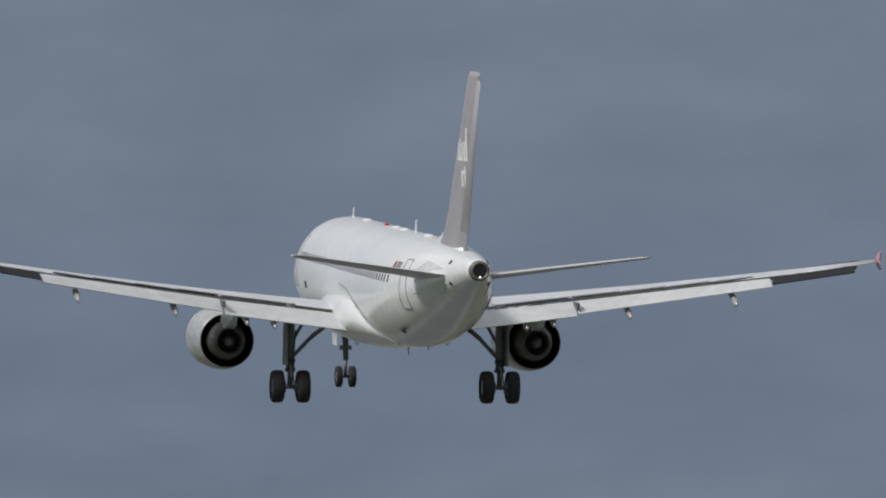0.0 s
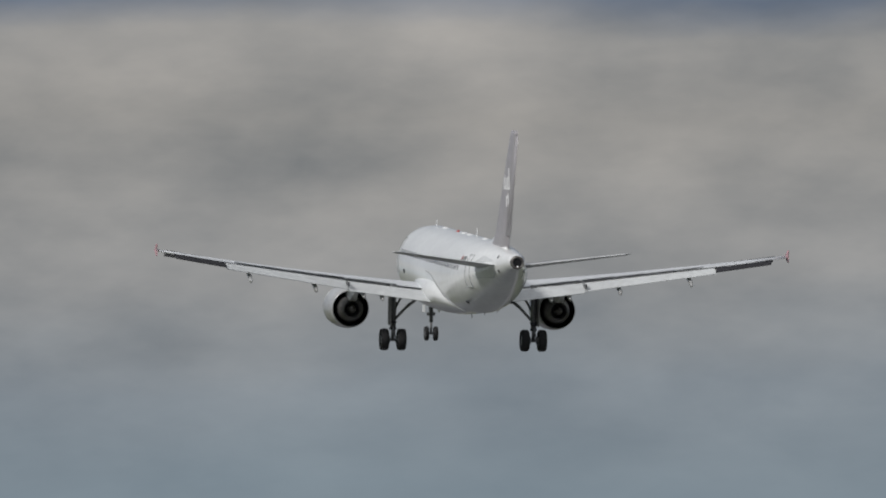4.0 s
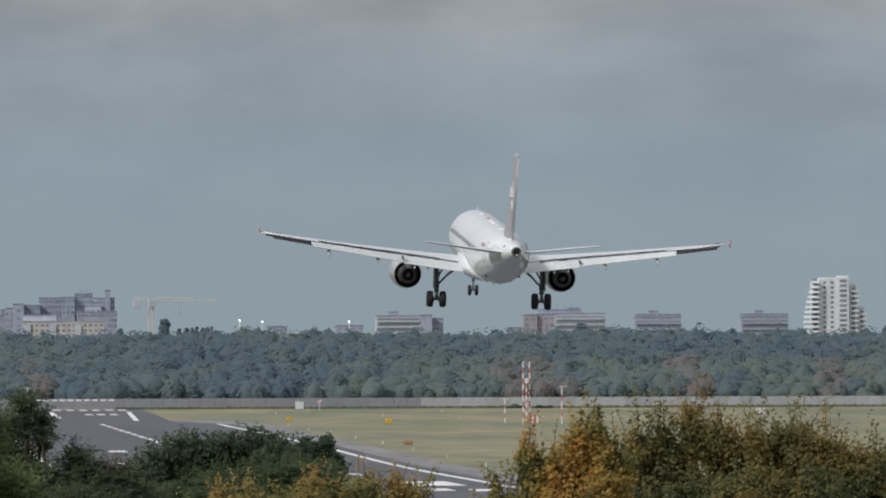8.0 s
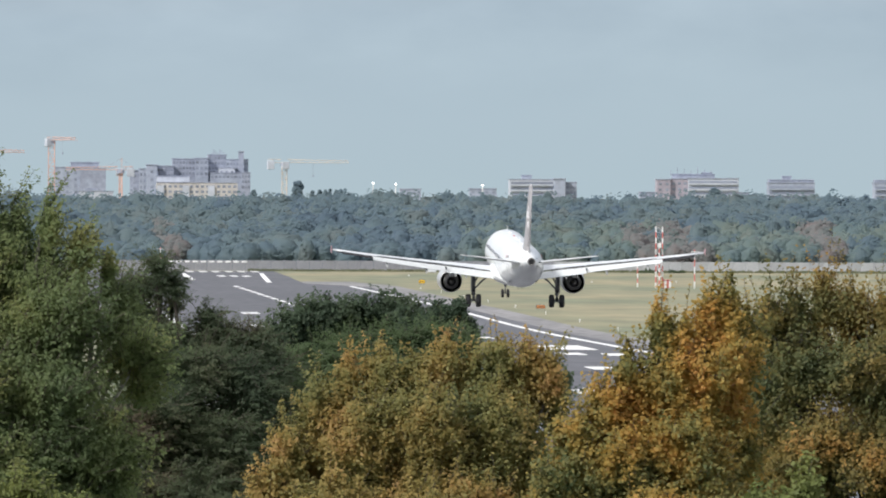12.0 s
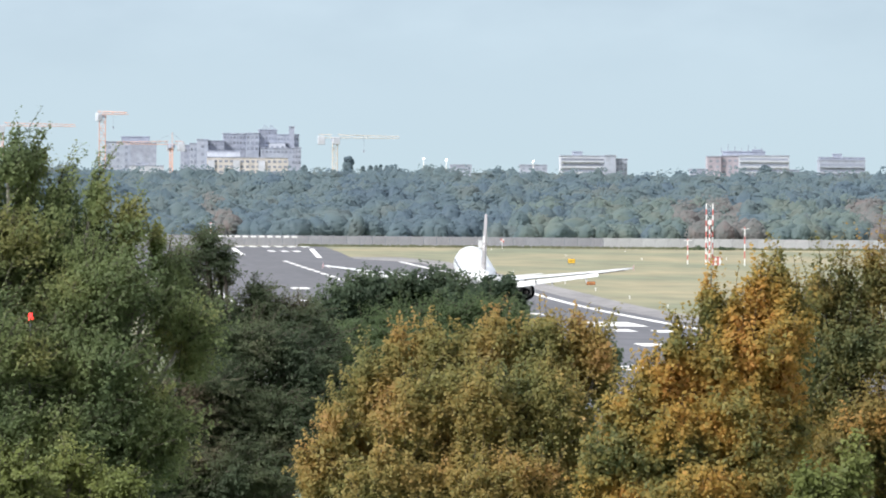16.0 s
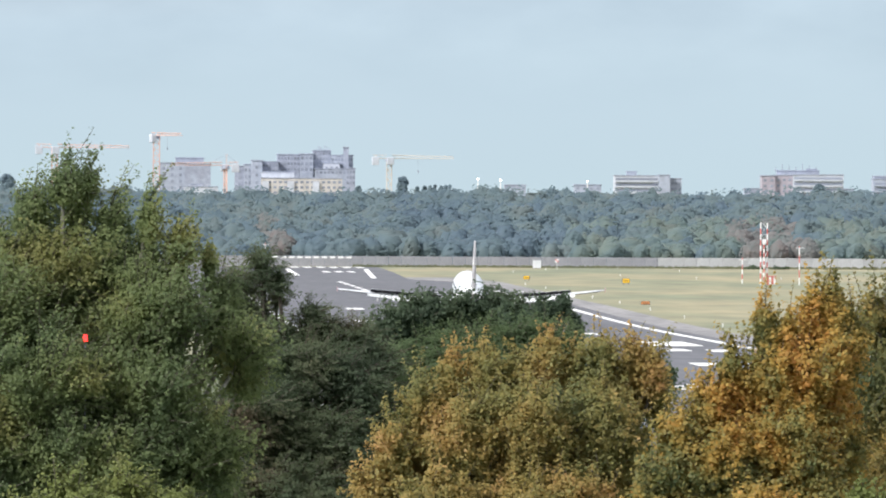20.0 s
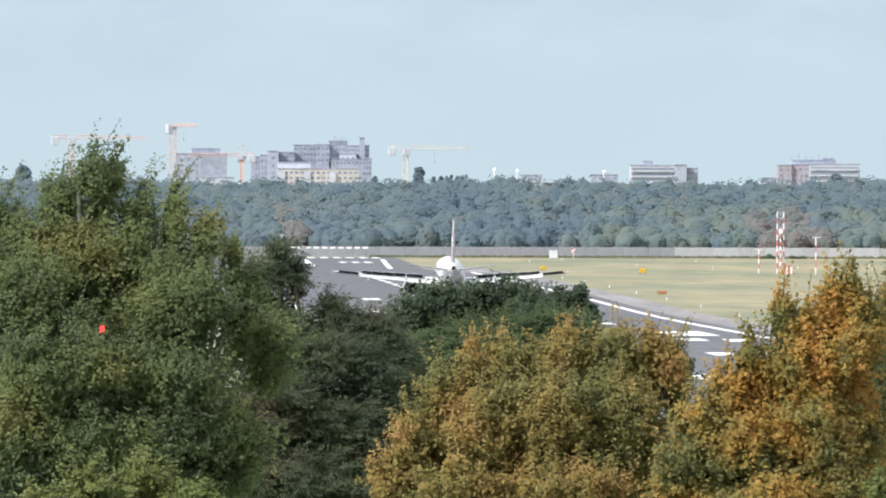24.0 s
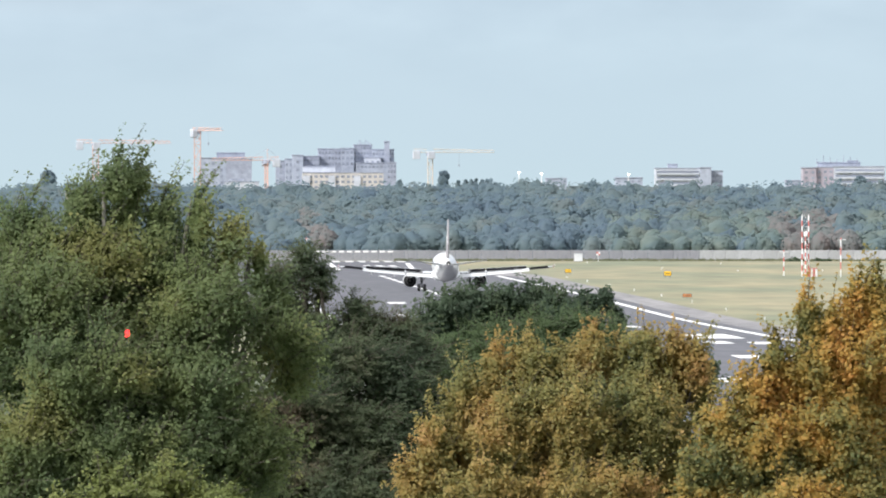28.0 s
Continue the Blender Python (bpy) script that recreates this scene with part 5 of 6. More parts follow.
def house(name, a, dy, label, category="building"):
    d = FAR + dy
    return thing(name, pose(a * d / 1000, d, 0), label, category)


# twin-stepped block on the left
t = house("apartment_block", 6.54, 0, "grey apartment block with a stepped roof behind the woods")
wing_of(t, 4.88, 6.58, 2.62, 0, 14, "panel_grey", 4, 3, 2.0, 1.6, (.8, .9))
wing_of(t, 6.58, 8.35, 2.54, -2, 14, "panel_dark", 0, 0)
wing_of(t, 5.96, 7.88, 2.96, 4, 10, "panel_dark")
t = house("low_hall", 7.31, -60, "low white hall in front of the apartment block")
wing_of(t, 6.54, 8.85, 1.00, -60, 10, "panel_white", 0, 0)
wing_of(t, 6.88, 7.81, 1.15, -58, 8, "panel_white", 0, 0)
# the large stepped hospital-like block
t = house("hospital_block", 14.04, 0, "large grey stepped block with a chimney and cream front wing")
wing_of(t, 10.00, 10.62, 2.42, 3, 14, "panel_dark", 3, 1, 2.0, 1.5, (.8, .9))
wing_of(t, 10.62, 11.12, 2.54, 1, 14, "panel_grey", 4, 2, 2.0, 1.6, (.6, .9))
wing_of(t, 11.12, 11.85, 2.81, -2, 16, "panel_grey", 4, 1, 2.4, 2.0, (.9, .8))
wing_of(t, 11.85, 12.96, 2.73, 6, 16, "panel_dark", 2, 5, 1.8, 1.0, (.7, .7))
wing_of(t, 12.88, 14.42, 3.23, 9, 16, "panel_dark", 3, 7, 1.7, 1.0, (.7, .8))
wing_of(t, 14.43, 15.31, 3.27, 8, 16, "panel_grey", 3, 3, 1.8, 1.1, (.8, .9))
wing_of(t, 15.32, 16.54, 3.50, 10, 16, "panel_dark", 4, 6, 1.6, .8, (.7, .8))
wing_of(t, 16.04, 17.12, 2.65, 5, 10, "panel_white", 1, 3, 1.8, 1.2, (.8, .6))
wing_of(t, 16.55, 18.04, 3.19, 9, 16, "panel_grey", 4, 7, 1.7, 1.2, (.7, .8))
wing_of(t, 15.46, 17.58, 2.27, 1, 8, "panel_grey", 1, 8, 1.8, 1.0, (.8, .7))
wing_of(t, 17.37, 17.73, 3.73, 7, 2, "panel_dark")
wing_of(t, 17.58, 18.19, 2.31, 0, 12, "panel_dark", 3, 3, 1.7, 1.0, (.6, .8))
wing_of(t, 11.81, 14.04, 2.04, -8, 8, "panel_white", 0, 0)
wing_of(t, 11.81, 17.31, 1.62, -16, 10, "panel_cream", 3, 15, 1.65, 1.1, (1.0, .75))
for c in range(3):
    d = FAR - 16
    part("loggia", box((11.85 + c * 1.72) * d / 1000 - t.location.x, (12.31 + c * 1.72) * d / 1000 - t.location.x, -16.5, -16.2, 6, 21.6), M["panel_white"], t)
for c in range(9):
    x = (15.58 + c * .11) * FAR / 1000 - t.location.x
    part("roof_aerial", rod((x, 12, 30.5), (x, 12, 32.0 + (c * 7 % 4) * .35), .09), M["panel_dark"], t)
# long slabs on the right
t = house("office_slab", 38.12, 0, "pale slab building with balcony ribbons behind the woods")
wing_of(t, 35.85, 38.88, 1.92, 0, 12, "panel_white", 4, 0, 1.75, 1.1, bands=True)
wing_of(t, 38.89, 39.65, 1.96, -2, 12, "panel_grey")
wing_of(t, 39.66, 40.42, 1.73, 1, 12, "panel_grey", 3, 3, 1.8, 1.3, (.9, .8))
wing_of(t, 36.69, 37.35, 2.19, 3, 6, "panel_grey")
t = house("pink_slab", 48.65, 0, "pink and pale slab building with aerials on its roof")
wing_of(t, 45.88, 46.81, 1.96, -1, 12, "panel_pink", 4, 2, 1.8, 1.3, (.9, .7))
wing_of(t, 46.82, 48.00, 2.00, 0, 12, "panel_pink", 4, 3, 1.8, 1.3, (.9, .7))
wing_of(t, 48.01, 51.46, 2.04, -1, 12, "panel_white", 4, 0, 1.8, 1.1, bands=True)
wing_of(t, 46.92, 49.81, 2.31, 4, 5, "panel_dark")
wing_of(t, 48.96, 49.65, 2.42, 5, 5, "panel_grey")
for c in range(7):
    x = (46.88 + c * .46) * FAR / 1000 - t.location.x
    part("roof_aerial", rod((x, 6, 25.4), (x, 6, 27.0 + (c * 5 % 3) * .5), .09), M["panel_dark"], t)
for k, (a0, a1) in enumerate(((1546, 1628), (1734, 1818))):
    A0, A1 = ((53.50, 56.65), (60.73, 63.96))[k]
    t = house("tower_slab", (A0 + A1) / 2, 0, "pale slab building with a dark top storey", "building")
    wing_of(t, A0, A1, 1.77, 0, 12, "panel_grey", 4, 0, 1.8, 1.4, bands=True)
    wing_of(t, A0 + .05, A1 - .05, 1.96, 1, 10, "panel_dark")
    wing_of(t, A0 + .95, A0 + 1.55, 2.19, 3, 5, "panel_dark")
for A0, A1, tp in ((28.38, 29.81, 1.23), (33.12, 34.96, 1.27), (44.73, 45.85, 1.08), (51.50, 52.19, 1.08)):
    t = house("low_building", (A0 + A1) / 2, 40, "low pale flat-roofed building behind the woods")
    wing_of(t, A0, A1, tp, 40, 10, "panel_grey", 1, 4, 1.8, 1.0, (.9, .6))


def round_tower():
    """A white residential tower: a tall middle with glazed bays, rounded balconies stepping up one side, two lower bays on the other."""
    d = FAR
    at = lambda a: (a - 67.15) * d / 1000
    up = lambda e: 15 + e * d / 1000
    t = thing("residential_tower", pose(67.15 * d / 1000, d, 0), "white high-rise with stepped rounded balconies", "building")
    fl = 1.55
    for x0, x1, z1, y0 in ((at(66.08), at(67.31), up(4.38), 1.0), (at(67.32), at(68.12), up(4.50), 0.0), (at(68.12), at(68.73), up(3.96), 1.6), (at(68.74), at(69.27), up(2.38), 2.4)):
        wall = part("wall", box(x0, x1, y0, y0 + 9, 0, z1, .12), M["tower_white"], t)
        part("roof", box(x0 + .4, x1 - .4, y0 + .5, y0 + 8, z1 + .003, z1 + .3), M["tower_white"], t)
        wide = x1 - x0
        col = ((x0 + wide * .3, .8), (x0 + wide * .72, 1.0)) if wide > 4.5 else ((x0 + wide * .5, 2.2 if wide > 3 else 1.1),)
        for i in range(int((z1 - 13) / fl)):
            for xc, ww in col:
                o = part("window", window_mesh(ww, .85), None, wall)
                o.location = (xc, y0, z1 - 1.3 - i * fl)
            if wide < 3:
                part("balcony", box(x0 + .3, x1 + .35, y0 - .7, y0 - .003, z1 - 2.4 - i * fl, z1 - 1.9 - i * fl, .1), M["tower_white"], wall)
    # rounded balconies on the open side, each floor reaching further out for the upper third
    z, i = up(4.27), 0
    core = part("wall", box(at(65.58), at(66.08) - .01, 2.2, 9, 0, z - .4, .1), M["tower_white"], t)
    while z > 13:
        reach = at(66.08) - (at(66.08) - at(65.04)) * (.42 + .58 * min(1, i / 7) ** .7)
        ring = [(at(66.08) - (at(66.08) - reach) * math.sin(u), 4.0 - 4.6 * math.cos(u), 0) for u in [math.pi / 2 * k / 8 for k in range(9)]] + [(at(66.08), 4.0, 0)]
        part("balcony", loft([[(x, y, zz) for x, y, _ in ring] for zz in (z - 1.0, z - .3)]), M["tower_white"], t)
        o = part("window", window_mesh(1.4, .8), None, core)
        o.location = (at(65.83), 2.2, z + .1)
        z -= fl
        i += 1
    return t


round_tower()


# ---- cranes ----
def crane(a, d, top, jib, counter, turn, material, label, tall=2.4, width=1.7):
    """A tower crane: lattice mast, slewing cab, jib, counter-jib with its weight."""
    x, z = a * d / 1000, 15 + top * d / 1000
    t = thing("tower_crane", pose(x, d, 0), label, "crane", "construction cranes")
    bm, h = bmesh.new(), width / 2
    for sx in (-h, h):
        for sy in (-h, h):
            add_rod(bm, (sx, sy, 0), (sx, sy, z), .15, .15, 4)
    k = int((z - 12) / width)
    for i in range(k):
        z0, z1, s = z - width * (i + 1), z - width * i, 1 if i % 2 else -1
        add_rod(bm, (-h * s, -h, z0), (h * s, -h, z1), .09, .09, 4, False)
        add_rod(bm, (-h * s, h, z0), (h * s, h, z1), .09, .09, 4, False)
        add_rod(bm, (-h, -h, z1), (h, -h, z1), .09, .09, 4, False)
    part("mast", bm, M[material], t)
    head = thing("slewing_head", pose(0, 0, z, 0, 0, turn), "", "")
    head.parent = t
    part("cab", box(-.9, 1.3, -1.9, -.5, -1.5, .8, .1), M["panel_white"], head, "white driver's cab")
    part("turntable", rod((0, 0, -.6), (0, 0, .4), 1.3, 1.2, 12), M["panel_dark"], head)
    for nm, x0, x1 in (("jib", .9, jib), ("counter_jib", -counter, -.9)):
        bm = bmesh.new()
        n = max(2, int(abs(x1 - x0) / 1.6))
        for yy, zz in ((-.55, .5), (.55, .5), (0, 1.5)):
            add_rod(bm, (x0, yy, zz), (x1, yy, zz if nm != "jib" else .5 + (zz - .5) * .6), .11, .08, 4)
        for i in range(n):
            u0, u1 = x0 + (x1 - x0) * i / n, x0 + (x1 - x0) * (i + 1) / n
            add_rod(bm, (u0, -.55, .5), ((u0 + u1) / 2, 0, 1.4), .06, .06, 4, False)
            add_rod(bm, ((u0 + u1) / 2, 0, 1.4), (u1, -.55, .5), .06, .06, 4, False)
        part(nm, bm, M[material], head)
    part("counterweight", box(-counter - .2, -counter + 2.0, -.8, .8, -1.6, 1.0, .1), M["panel_white"], head, "pale concrete counterweight")
    part("hook_block", add_rod(rod((jib * .45, 0, .4), (jib * .45, 0, -3.2), .04, .04, 4), (jib * .45, 0, -3.2), (jib * .45, 0, -4.0), .25, .15, 6), M["panel_dark"], head)


crane(4.65, 4560, 4.38, 24, 4.5, -72, "crane_red", "orange tower crane with its jib turned away", width=1.9)
crane(-2.27, 4520, 3.54, 23, 5.8, 4, "crane_red", "orange tower crane with a long level jib")
crane(9.35, 4540, 2.38, 17, 4, 186, "crane_red", "red tower crane between the blocks", width=.9)
crane(20.50, 4550, 2.92, 20, 5.2, 6, "crane_pale", "pale tower crane beside the stepped block", width=1.5)


def crane_apex(a, d, z0, z1):
    t = thing("crane_apex", pose(a * d / 1000, d, 0), "pointed red lattice crane top with stay cables", "crane", "construction cranes")
    bm = bmesh.new()
    for sx, sy in ((-.5, -.5), (.5, -.5), (.5, .5), (-.5, .5)):
        add_rod(bm, (sx, sy, 0), (sx * .25, sy * .25, 15 + z1 * d / 1000), .1, .07, 4)
    part("mast", bm, M["crane_red"], t)
    part("stay", add_rod(rod((0, 0, 15 + z1 * d / 1000), (-6, 0, 15 + z0 * d / 1000), .04, .04, 4), (0, 0, 15 + z1 * d / 1000), (4, 0, 15 + z0 * d / 1000), .04), M["panel_dark"], t)


crane_apex(9.42, 4530, 2.54, 3.27)


def flood_light(a, e, d, bare=True):
    p = spot(a, e, d)
    t = thing("floodlight_mast", pose(p.x, d, 0), "tall pale mast with a bright white lamp", "lamp", "lamps behind the woods")
    part("pole", rod((0, 0, 0), (0, 0, p.z), .22, .14, 8), M["mast_white"], t)
    part("lamp", box(-.28, .28, -.3, .2, p.z, p.z + .4, .08), M["lamp_white"], t, "glowing white lamp")


for a, e in ((26.54, 1.62), (28.08, 1.54), (34.00, 1.50)):
    flood_light(a, e, 4420)


# ---- airfield fence and equipment ----
def airfield_fence():
    y, h, w = 3436, 2.5, 3.0
    f = thing("airfield_fence", pose(0, y, 0), "long airfield fence of grey and pale panels", "fence")
    # one folded steel sheet
    prof = []
    for i in range(15):
        a = -w / 2 + .05 + i * .2
        prof += [(a, .04), (a + .04, -.03), (a + .14, -.03), (a + .18, .04)] if i < 14 else [(a, .04)]
    bm = loft([[(x, y, z) for x, y in prof] + [(x, y + .02, z) for x, y in reversed(prof)] for z in (.1, h)])
    grey = mesh_of("panel", bm, M["fence_grey"])
    pale = mesh_of("panel", box(-w / 2 + .05, w / 2 - .05, -.05, .05, .05, h, .02), M["fence_pale"])
    post = mesh_of("post", box(-.09, .09, -.09, .09, 0, h + .15, .02), M["fence_grey"])
    n = 0
    for i in range(-20, 112):
        x = i * w
        o = part("panel", pale if x > 132 else grey, None, f)
        o.location = (x, 0, 0)
        o = part("post", post, None, f)
        o.location = (x + w / 2, .14, 0)


airfield_fence()


def banded_pole(t, x, y, h, r, bands, z0=0.0):
    for i in range(bands):
        a, b = z0 + h * i / bands, z0 + h * (i + 1) / bands
        part("pole_band", rod((x, y, a), (x, y, b), r, r, 8), M["mast_red" if i % 2 else "mast_white"], t)


def glide_mast():
    t = thing("antenna_mast", pose(127.4, 2766, 0), "red and white banded lattice antenna mast on the grass", "antenna")
    for x, y, h in ((-.62, 0, 11.6), (.62, 0, 11.6), (0, -.5, 8.2)):
        banded_pole(t, x, y, h, .13, 11)
    bm = bmesh.new()
    for i in range(9):
        z, s = 1.0 + i * 1.2, 1 if i % 2 else -1
        add_rod(bm, (-.62 * s, 0, z), (.62 * s, 0, z + 1.2), .03, .03, 5, False)
        add_rod(bm, (-.62, 0, z), (.62, 0, z), .03, .03, 5, False)
    part("bracing", bm, M["mast_white"], t)
    part("antenna_box", box(-.36, .36, -.85, -.6, 7.6, 8.5, .05), M["mast_white"], t)
    s = thing("equipment_cabin", pose(128.6, 2764, 0), "small red and white equipment cabin at the mast foot", "cabin")
    for i in range(4):
        part("wall_panel", box(-.75 + i * .42, -.75 + (i + 1) * .42 - .003, -.8, .8, 0, 1.5, .02), M["mast_red" if i % 2 == 0 else "mast_white"], s)
    part("roof", box(-.85, 1.0, -.9, .9, 1.503, 1.62, .03), M["mast_red"], s)


glide_mast()


def wind_pole(x, y, h, label):
    t = thing("marker_pole", pose(x, y, 0), label, "pole", "banded poles on the grass")
    banded_pole(t, 0, 0, h, .11, 5)
    part("crossbar", box(-.7, .9, -.05, .05, h, h + .1), M["mast_white"], t)
    part("lamp", rod((0, 0, h + .1), (0, 0, h + .4), .12, .09, 8), M["mast_red"], t)


wind_pole(133.4, 2752, 6.9, "red and white banded pole with a crossbar")
wind_pole(124.4, 2790, 4.5, "slim banded pole beside the antenna mast")
wind_pole(41.0, 3392, 5.2, "red and white banded pole near the runway end")


def cabin(x, y, w, h, material, label, stripe=None):
    t = thing("equipment_cabin", pose(x, y, 0), label, "cabin")
    part("wall", box(-w / 2, w / 2, -.8, .8, .1, h, .03), M[material], t)
    part("roof", box(-w / 2 - .1, w / 2 + .1, -.9, .9, h + .003, h + .14, .03), M["panel_white"], t)
    part("plinth", box(-w / 2 + .1, w / 2 - .1, -.7, .7, 0, .1), M["concrete"], t)
    part("door", box(-.4, .4, -.83, -.80, .15, h - .3), M["tower_white"], t)
    if stripe:
        part("stripe", box(-w / 2 - .01, w / 2 + .01, -.82, -.801, h * .35, h * .7), M[stripe], t)


cabin(104.0, 3400, 1.9, 1.85, "tower_white", "white equipment cabin near the fence")
cabin(192.0, 3095, 1.7, 1.3, "mast_white", "white cabin with a red stripe on the grass", "mast_red")


def board_sign(x, y, w, h, material, label, legs=.4):
    t = thing("taxiway_sign", pose(x, y, dip(y)), label, "sign", "airfield signs")
    part("board", box(-w / 2, w / 2, -.09, .09, legs, legs + h, .03), M[material], t)
    part("rim", box(-w / 2 - .05, w / 2 + .05, .03, .12, legs - .05, legs + h + .05, .02), M["seal_and_shade"], t)
    for sx in (-.35, .35):
        part("leg", rod((w * sx, 0, 0), (w * sx, 0, legs), .05), M["gear"], t)
    part("text_bar", box(-w * .3, w * .3, -.104, -.094, legs + h * .4, legs + h * .6), M["seal_and_shade"], t)


board_sign(100.0, 2727, 1.25, .75, "yellow", "bright yellow taxiway sign on short legs")
board_sign(84.9, 2840, 1.1, .6, "yellow", "yellow taxiway sign at the grass edge")
board_sign(83.6, 2200, 1.25, .42, "orange", "low weathered orange sign in the grass", .1)
board_sign(100.4, 2053, .95, .65, "yellow", "bright yellow sign in the dry grass")


def marker_board(x, y, h):
    t = thing("marker_board", pose(x, y, 0), "red and white chequered marker board on a post", "sign")
    part("post", rod((0, 0, 0), (0, 0, h), .06), M["mast_white"], t)
    for i in range(2):
        for j in range(2):
            part("square", box(-.42 + i * .423, -.003 + i * .423, -.04, .04, h + j * .383, h + .38 + j * .383), M["mast_red" if (i + j) % 2 else "mast_white"], t)


marker_board(108.3, 3390, 1.5)

# white edge lights and small marker posts in the grass
rng = random.Random(5)
edge_body = mesh_of("stem", rod((0, 0, 0), (0, 0, .25), .05, .04, 8), M["mast_white"])
edge_cap = mesh_of("cap", rod((0, 0, .25), (0, 0, .42), .09, .06, 8), M["mast_white"])
for x, y in ([(80.5, y) for y in range(1500, 2800, 120)] + [(92 + i * 9.5 + rng.uniform(-2, 2), rng.choice((2950, 3050, 3180, 3260, 3330)) + rng.uniform(-20, 20)) for i in range(13)]):
    t = thing("edge_light", pose(x, y, dip(y)), "small white airfield light in the grass", "airfield light", "edge lights")
    part("stem", edge_body, None, t)
    part("cap", edge_cap, None, t)


def bush(x, y, w, h, seed, label, material="l_dark"):
    g = np.random.default_rng(seed)
    t = thing("bush", pose(x, y, 0), label, "bush")
    v = g.normal(size=(500, 3))
    v /= np.linalg.norm(v, axis=1, keepdims=True)
    v[:, 2] = np.abs(v[:, 2])
    c = v * g.uniform(.6, 1.05, size=(500, 1)) * np.array([w / 2, 1.0, h])
    c[:, 2] *= .75 + .25 * np.sin(c[:, 0] * 2.1 + seed)
    part("foliage", leaf_mesh("foliage", c, v + g.normal(size=(500, 3)) * .4, g.uniform(.2, .4, size=500), M[material], .8), None, t)
    part("stems", rod((0, 0, 0), (0, 0, h * .5), .06, .03, 6), M["bark"], t)


bush(155.0, 3410, 7.0, 1.3, 3, "low dark bush in front of the pale fence")
bush(161.0, 3412, 5.0, 1.0, 4, "low dark bush in front of the pale fence")


def rough_grass():
    """Long uncut grass along the foot of the fence."""
    g = np.random.default_rng(31)
    k = 9000
    c = np.column_stack([g.uniform(62, 335, k), g.uniform(3424, 3435, k), g.uniform(.1, .55, k) * (.7 + .3 * np.sin(np.linspace(0, 90, k)))])
    n = g.normal(size=(k, 3)) * .3 + np.array([0, -1, .25])
    t = thing("rough_grass", pose(0, 0, 0), "long dark uncut grass along the fence", "grass", kind="stuff")
    tagged(part("blades", leaf_mesh("blades", c, n, g.uniform(.3, .7, k), M["l_rough"], .5), None, t), kind="stuff")


rough_grass()


# ---- near things ----
def red_lamp():
    p = spot(-0.12, -9.19, 168.95)
    t = thing("obstacle_lamp", pose(p.x, p.y, 0), "red warning lamp on a thin pole among the leaves", "lamp")
    part("pole", rod((0, 0, 0), (0, 0, p.z - .06), .012, .01, 8), M["gear"], t)
    part("lens", rod((0, 0, p.z - .06), (0, 0, p.z + .02), .028, .022, 10), M["lamp_red"], t, "glowing red lens")


red_lamp()


def low_roof():
    p = spot(57.50, -22.35, 142)
    t = thing("flat_roofed_shed", pose(p.x + 2.75, 142, 0), "flat-roofed shed with pale felt roof below the trees", "building")
    part("wall", box(-2.4, 2.8, 0, 5, 0, p.z - .2), M["concrete"], t)
    part("roof", box(-2.6, 3.0, -.2, 5.2, p.z - .197, p.z, .03), M["roof"], t)


low_roof()


# ---- birds ----
def bird():
    b = thing("bird", pose(0, 0, 0), "small dark starling in flight", "bird", "flock of birds")
    part("body", loft([[(r * math.cos(a), y, r * .85 * math.sin(a)) for a in (2 * math.pi * i / 10 for i in range(10))] for y, r in ((.10, .004), (.085, .017), (.06, .023), (.01, .030), (-.05, .024), (-.08, .012))]), M["bird"], b, smooth=True)
    part("tail", loft([[(x * w, y, z) for x, z in ((-1, 0), (1, 0), (1, .008), (-1, .008))] for y, w in ((-.065, .012), (-.13, .026))]), M["bird"], b)
    for sd in (-1, 1):
        rings = [[(sd * x, y0, z), (sd * x, (y0 + y1) / 2, z + .008), (sd * x, y1, z), (sd * x, (y0 + y1) / 2, z - .005)] for x, y0, y1, z in ((.015, .05, -.04, .0), (.08, .062, -.035, .01), (.14, .03, -.03, .008), (.20, -.02, -.045, .0))]
        part("wing", loft(rings), M["bird"], b)
    for o in b.children:
        o.data.transform(Matrix.Scale(1.45, 4))
    return b


FLOCK = [(36.76, 33.50, 21.8, 0.00), (34.68, 31.50, 21.2, -0.80), (28.58, 29.48, 21.6, -1.80), (30.58, 29.24, 21.0, -1.20), (33.42, 28.80, 22.0, -1.60), (25.62, 27.64, 21.2, -1.80), (27.92, 27.44, 21.8, -2.00), (29.70, 26.66, 21.4, -2.20), (31.38, 27.38, 21.0, -1.40), (26.50, 25.18, 21.4, -2.30)]
first_bird = bird()
birds = [first_bird] + [copy_thing(first_bird, pose(i, 800, 20)) for i in range(1, len(FLOCK))]


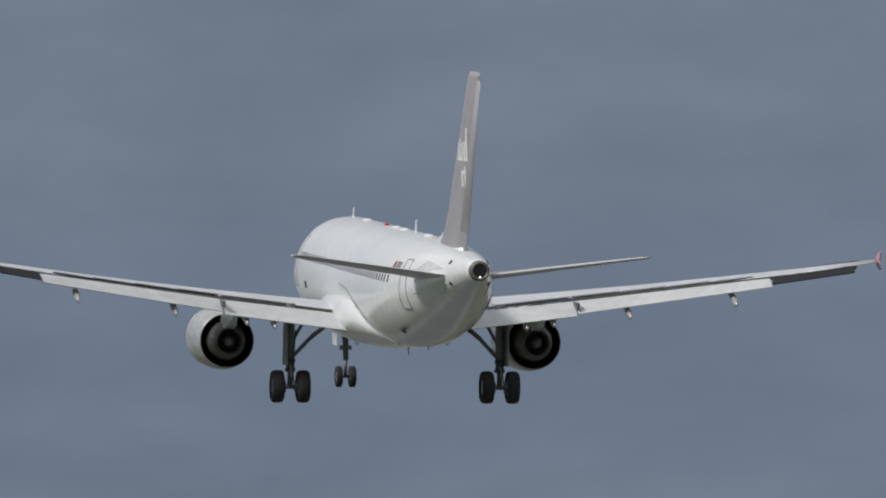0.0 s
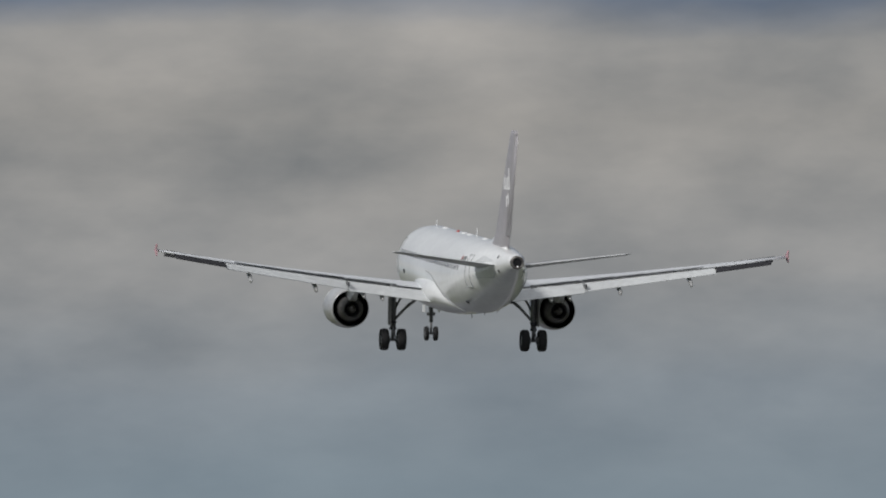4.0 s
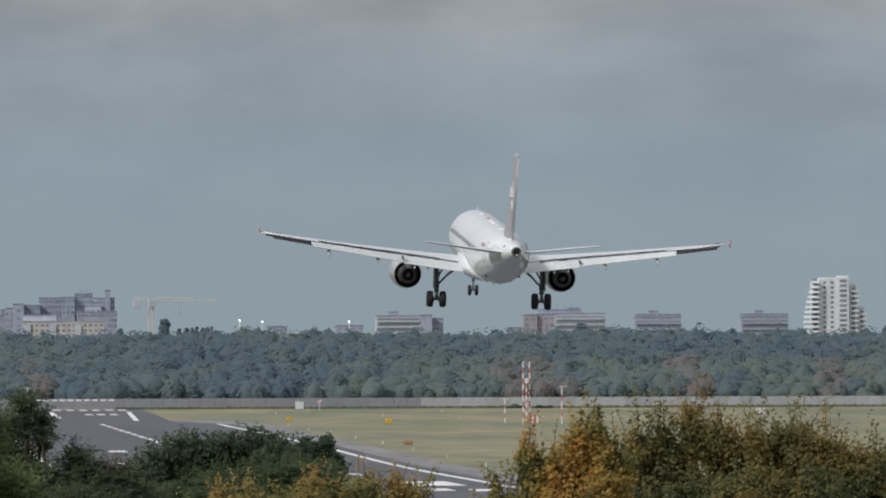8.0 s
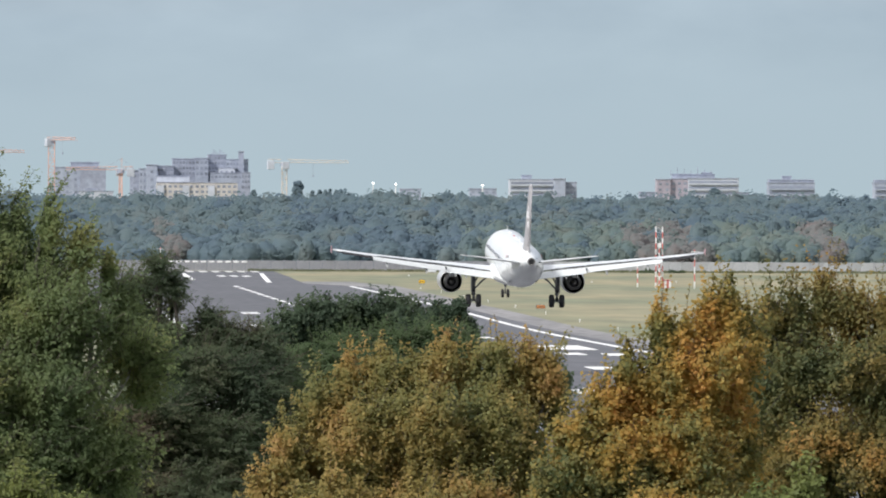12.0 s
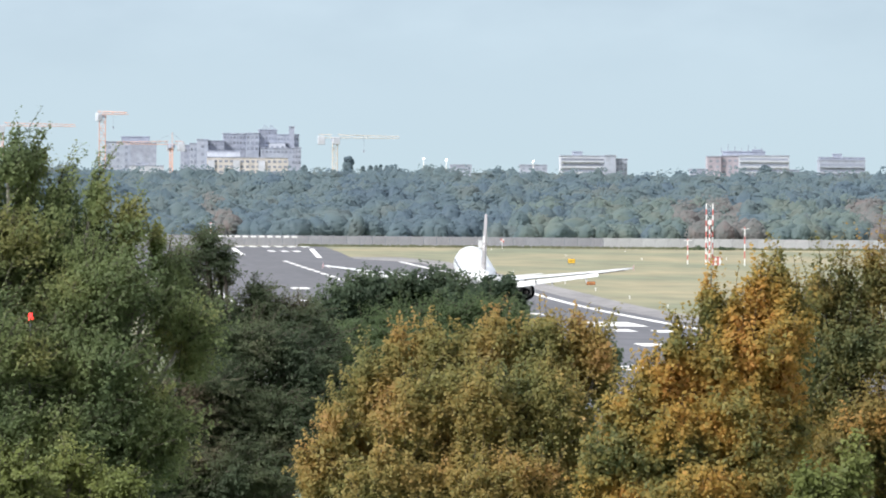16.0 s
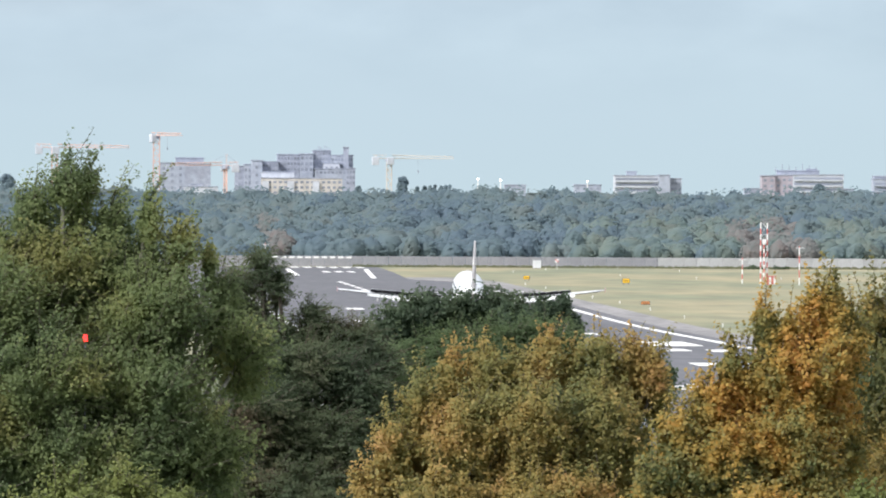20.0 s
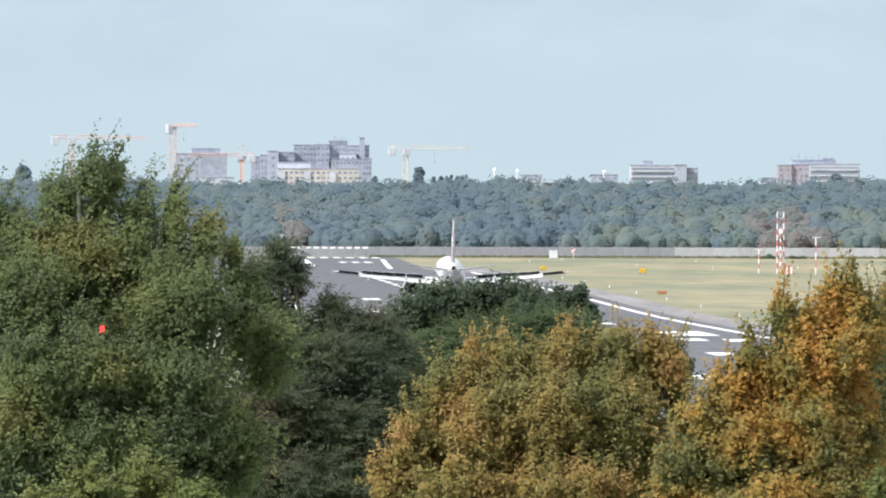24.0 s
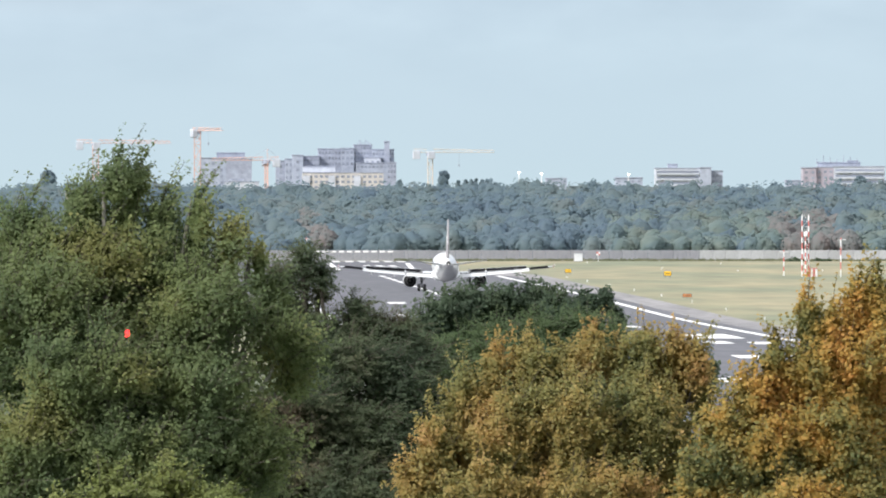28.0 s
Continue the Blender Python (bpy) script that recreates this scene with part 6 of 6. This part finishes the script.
# ---- what moves ----
FLIGHT = [
    (0, 45.4, 523.9, 47.13, 6.33, 0.75, 3.37), (0.5, 45.4, 555.6, 45.38, 6.18, 0.85, 3.36), (1, 45.4, 587.5, 43.63, 5.82, 0.76, 3.34), (1.5, 45.4, 619.8, 41.88, 5.1, 0.46, 3.75),
    (2, 45.4, 652.3, 40.13, 4.42, 0.07, 4.12), (2.5, 45.4, 685, 38.38, 4.04, -0.02, 4.4), (4.5, 45.4, 818.1, 31.38, 4.04, 1.7, 4.68), (5, 45.4, 851.9, 29.63, 3.72, 1.78, 4.55),
    (5.5, 45.43, 885.8, 27.87, 3.33, 1.77, 4.52), (6, 45.78, 919.8, 25.94, 3.18, 1.88, 4.37), (6.5, 45.9, 954, 23.88, 3.47, 1.54, 4.28), (7, 45.96, 988.3, 21.75, 3.9, 1.09, 3.93),
    (7.5, 45.95, 1022.7, 19.77, 4.3, 1.46, 3.42), (8, 45.99, 1057.1, 17.84, 4.54, 1.65, 2.8), (8.5, 46.15, 1091.7, 16.05, 4.66, 1.41, 2.29), (9, 46.46, 1126.3, 14.41, 4.58, 0.52, 1.93),
    (9.5, 46.72, 1160.9, 12.99, 4.19, 0.36, 1.71), (10, 46.84, 1195.5, 11.79, 3.67, 0.82, 1.63), (10.5, 47.1, 1230.2, 10.48, 3.39, 1, 1.73), (11, 47.49, 1264.8, 9.1, 3.4, 0.39, 1.97),
    (11.5, 47.93, 1299.4, 7.76, 3.52, -0.24, 2.12), (12, 48.34, 1333.9, 6.27, 3.75, 0.3, 2), (12.5, 48.81, 1368.4, 5.18, 3.75, 0.3, 2), (14.5, 48.4, 1505.5, 2.5, 4.6, 0.2, 1.3),
    (15.5, 48.5, 1573.2, 1.5, 4.7, 0, 1.2), (17, 48.6, 1673.6, 0.62, 4.7, 0, 1.2), (18.2, 48.6, 1752.5, 0.1, 4.7, 0, 1.0), (19, 48.6, 1804.3, -.15, 4.5, 0, 0.7),
    (20, 48.7, 1868.2, -.45, 4.1, 0, 0.2), (21, 48.95, 1931, -.44, 3.1, 0, .05), (21.5, 49.1, 1961.9, -.41, 2.6, 0, 0), (23, 49.6, 2052.9, -.42, 1.7, 0, 0), (24, 49.8, 2111.9, -.38, 1.45, 0, 0),
    (26, 50, 2225.8, -0.26, 1.36, 0, 0), (28, 50.3, 2334.1, -0.2, 1.36, 0, 0),
]


# seconds, degrees by which the birch bends
GUSTS = [
    (0, .6), (2, .2), (4, .9), (6, .3), (8, .8), (10, .3), (12, .7), (14.5, .5), (15.5, .2), (16.5, .5), (17.5, .25), (18, .15), (18.5, .5), (19, .8), (19.5, .4), (20, .1), (20.5, 0), (21.5, 0),
    (22.5, .4), (23.5, .8), (24.5, 1.4), (25, 1.1), (25.5, .5), (26, 0), (26.5, -.1), (27, .1), (27.5, .9), (28, 1.2),
]


def motions():
    walk(plane, [(t, pose(x, y, z, p, r, h)) for t, x, y, z, p, r, h in FLIGHT])
    for leg, (x, y), low in GEAR:
        end = 0.0 if x else low
        walk(leg, [(0, pose(x, y, low)), (18.6, pose(x, y, low)), (19.8, pose(x, y, end)), (21.5, pose(x, y, end)), (23.5, pose(x, y, end + .2)), (28, pose(x, y, end + .2))])
    for panel, hinge, (ry, rz), nm in PANELS:
        rows = ((0, 24), (11, 22), (14.5, 3), (21.4, 3), (23.4, -24), (28, -24)) if nm == "aileron" else ((0, 0), (18.1, 0), (18.8, -36), (19.4, -44), (28, -44))
        walk(panel, [(t, pose(*hinge, rx, ry, rz)) for t, rx in rows])
    # the wings sink as the spoilers take their lift away
    for wing, sd in WINGS:
        root = Vector((sd * 1.9, 0, 3.0))
        bent = lambda a: Matrix.Translation(root) @ pose(0, 0, 0, 0, sd * a, 0) @ Matrix.Translation(-root)
        walk(wing, [(0, bent(0)), (18.8, bent(0)), (20.5, bent(1.9)), (22, bent(3.0)), (28, bent(3.0))])
    # the crowns bend in the gusts
    for name, stems, crown, fork in BOUGHS:
        k = {"birch": 1.0, "locust_tree": .35, "amber_tree": .25, "orange_tree": .2, "young_tree": .4}.get(name, .15)
        for ob in (stems, crown):
            walk(ob, [(t, Matrix.Translation(fork) @ pose(0, 0, 0, 0, k * a, 0) @ Matrix.Translation(-fork)) for t, a in GUSTS])
    # the flock crosses from left to right at a steady pace, beating its wings as it passes
    for i, (b, (x5, z5, vx, vz)) in enumerate(zip(birds, FLOCK)):
        y = 800 + (i * 7 % 5) * 4 - 8
        walk(b, [(t, pose(x5 + vx * (t - 5), y, max(z5 + vz * (t - 5), 9.0), 0, 0, -72 + (i * 5 % 3) * 9)) for t in (0, 4, 5, 6, 7, 28)])
        for w in [c for c in b.children if c.name.startswith("wing")]:
            s = 1 if w.data.vertices[0].co.x > 0 else -1
            beat = [(4.2 + k * .1, pose(0, 0, 0, 0, -s * (34 if (k + i) % 2 else -26), 0)) for k in range(27)]
            walk(w, [(0, pose(0, 0, 0)), *beat, (28, pose(0, 0, 0))])


motions()
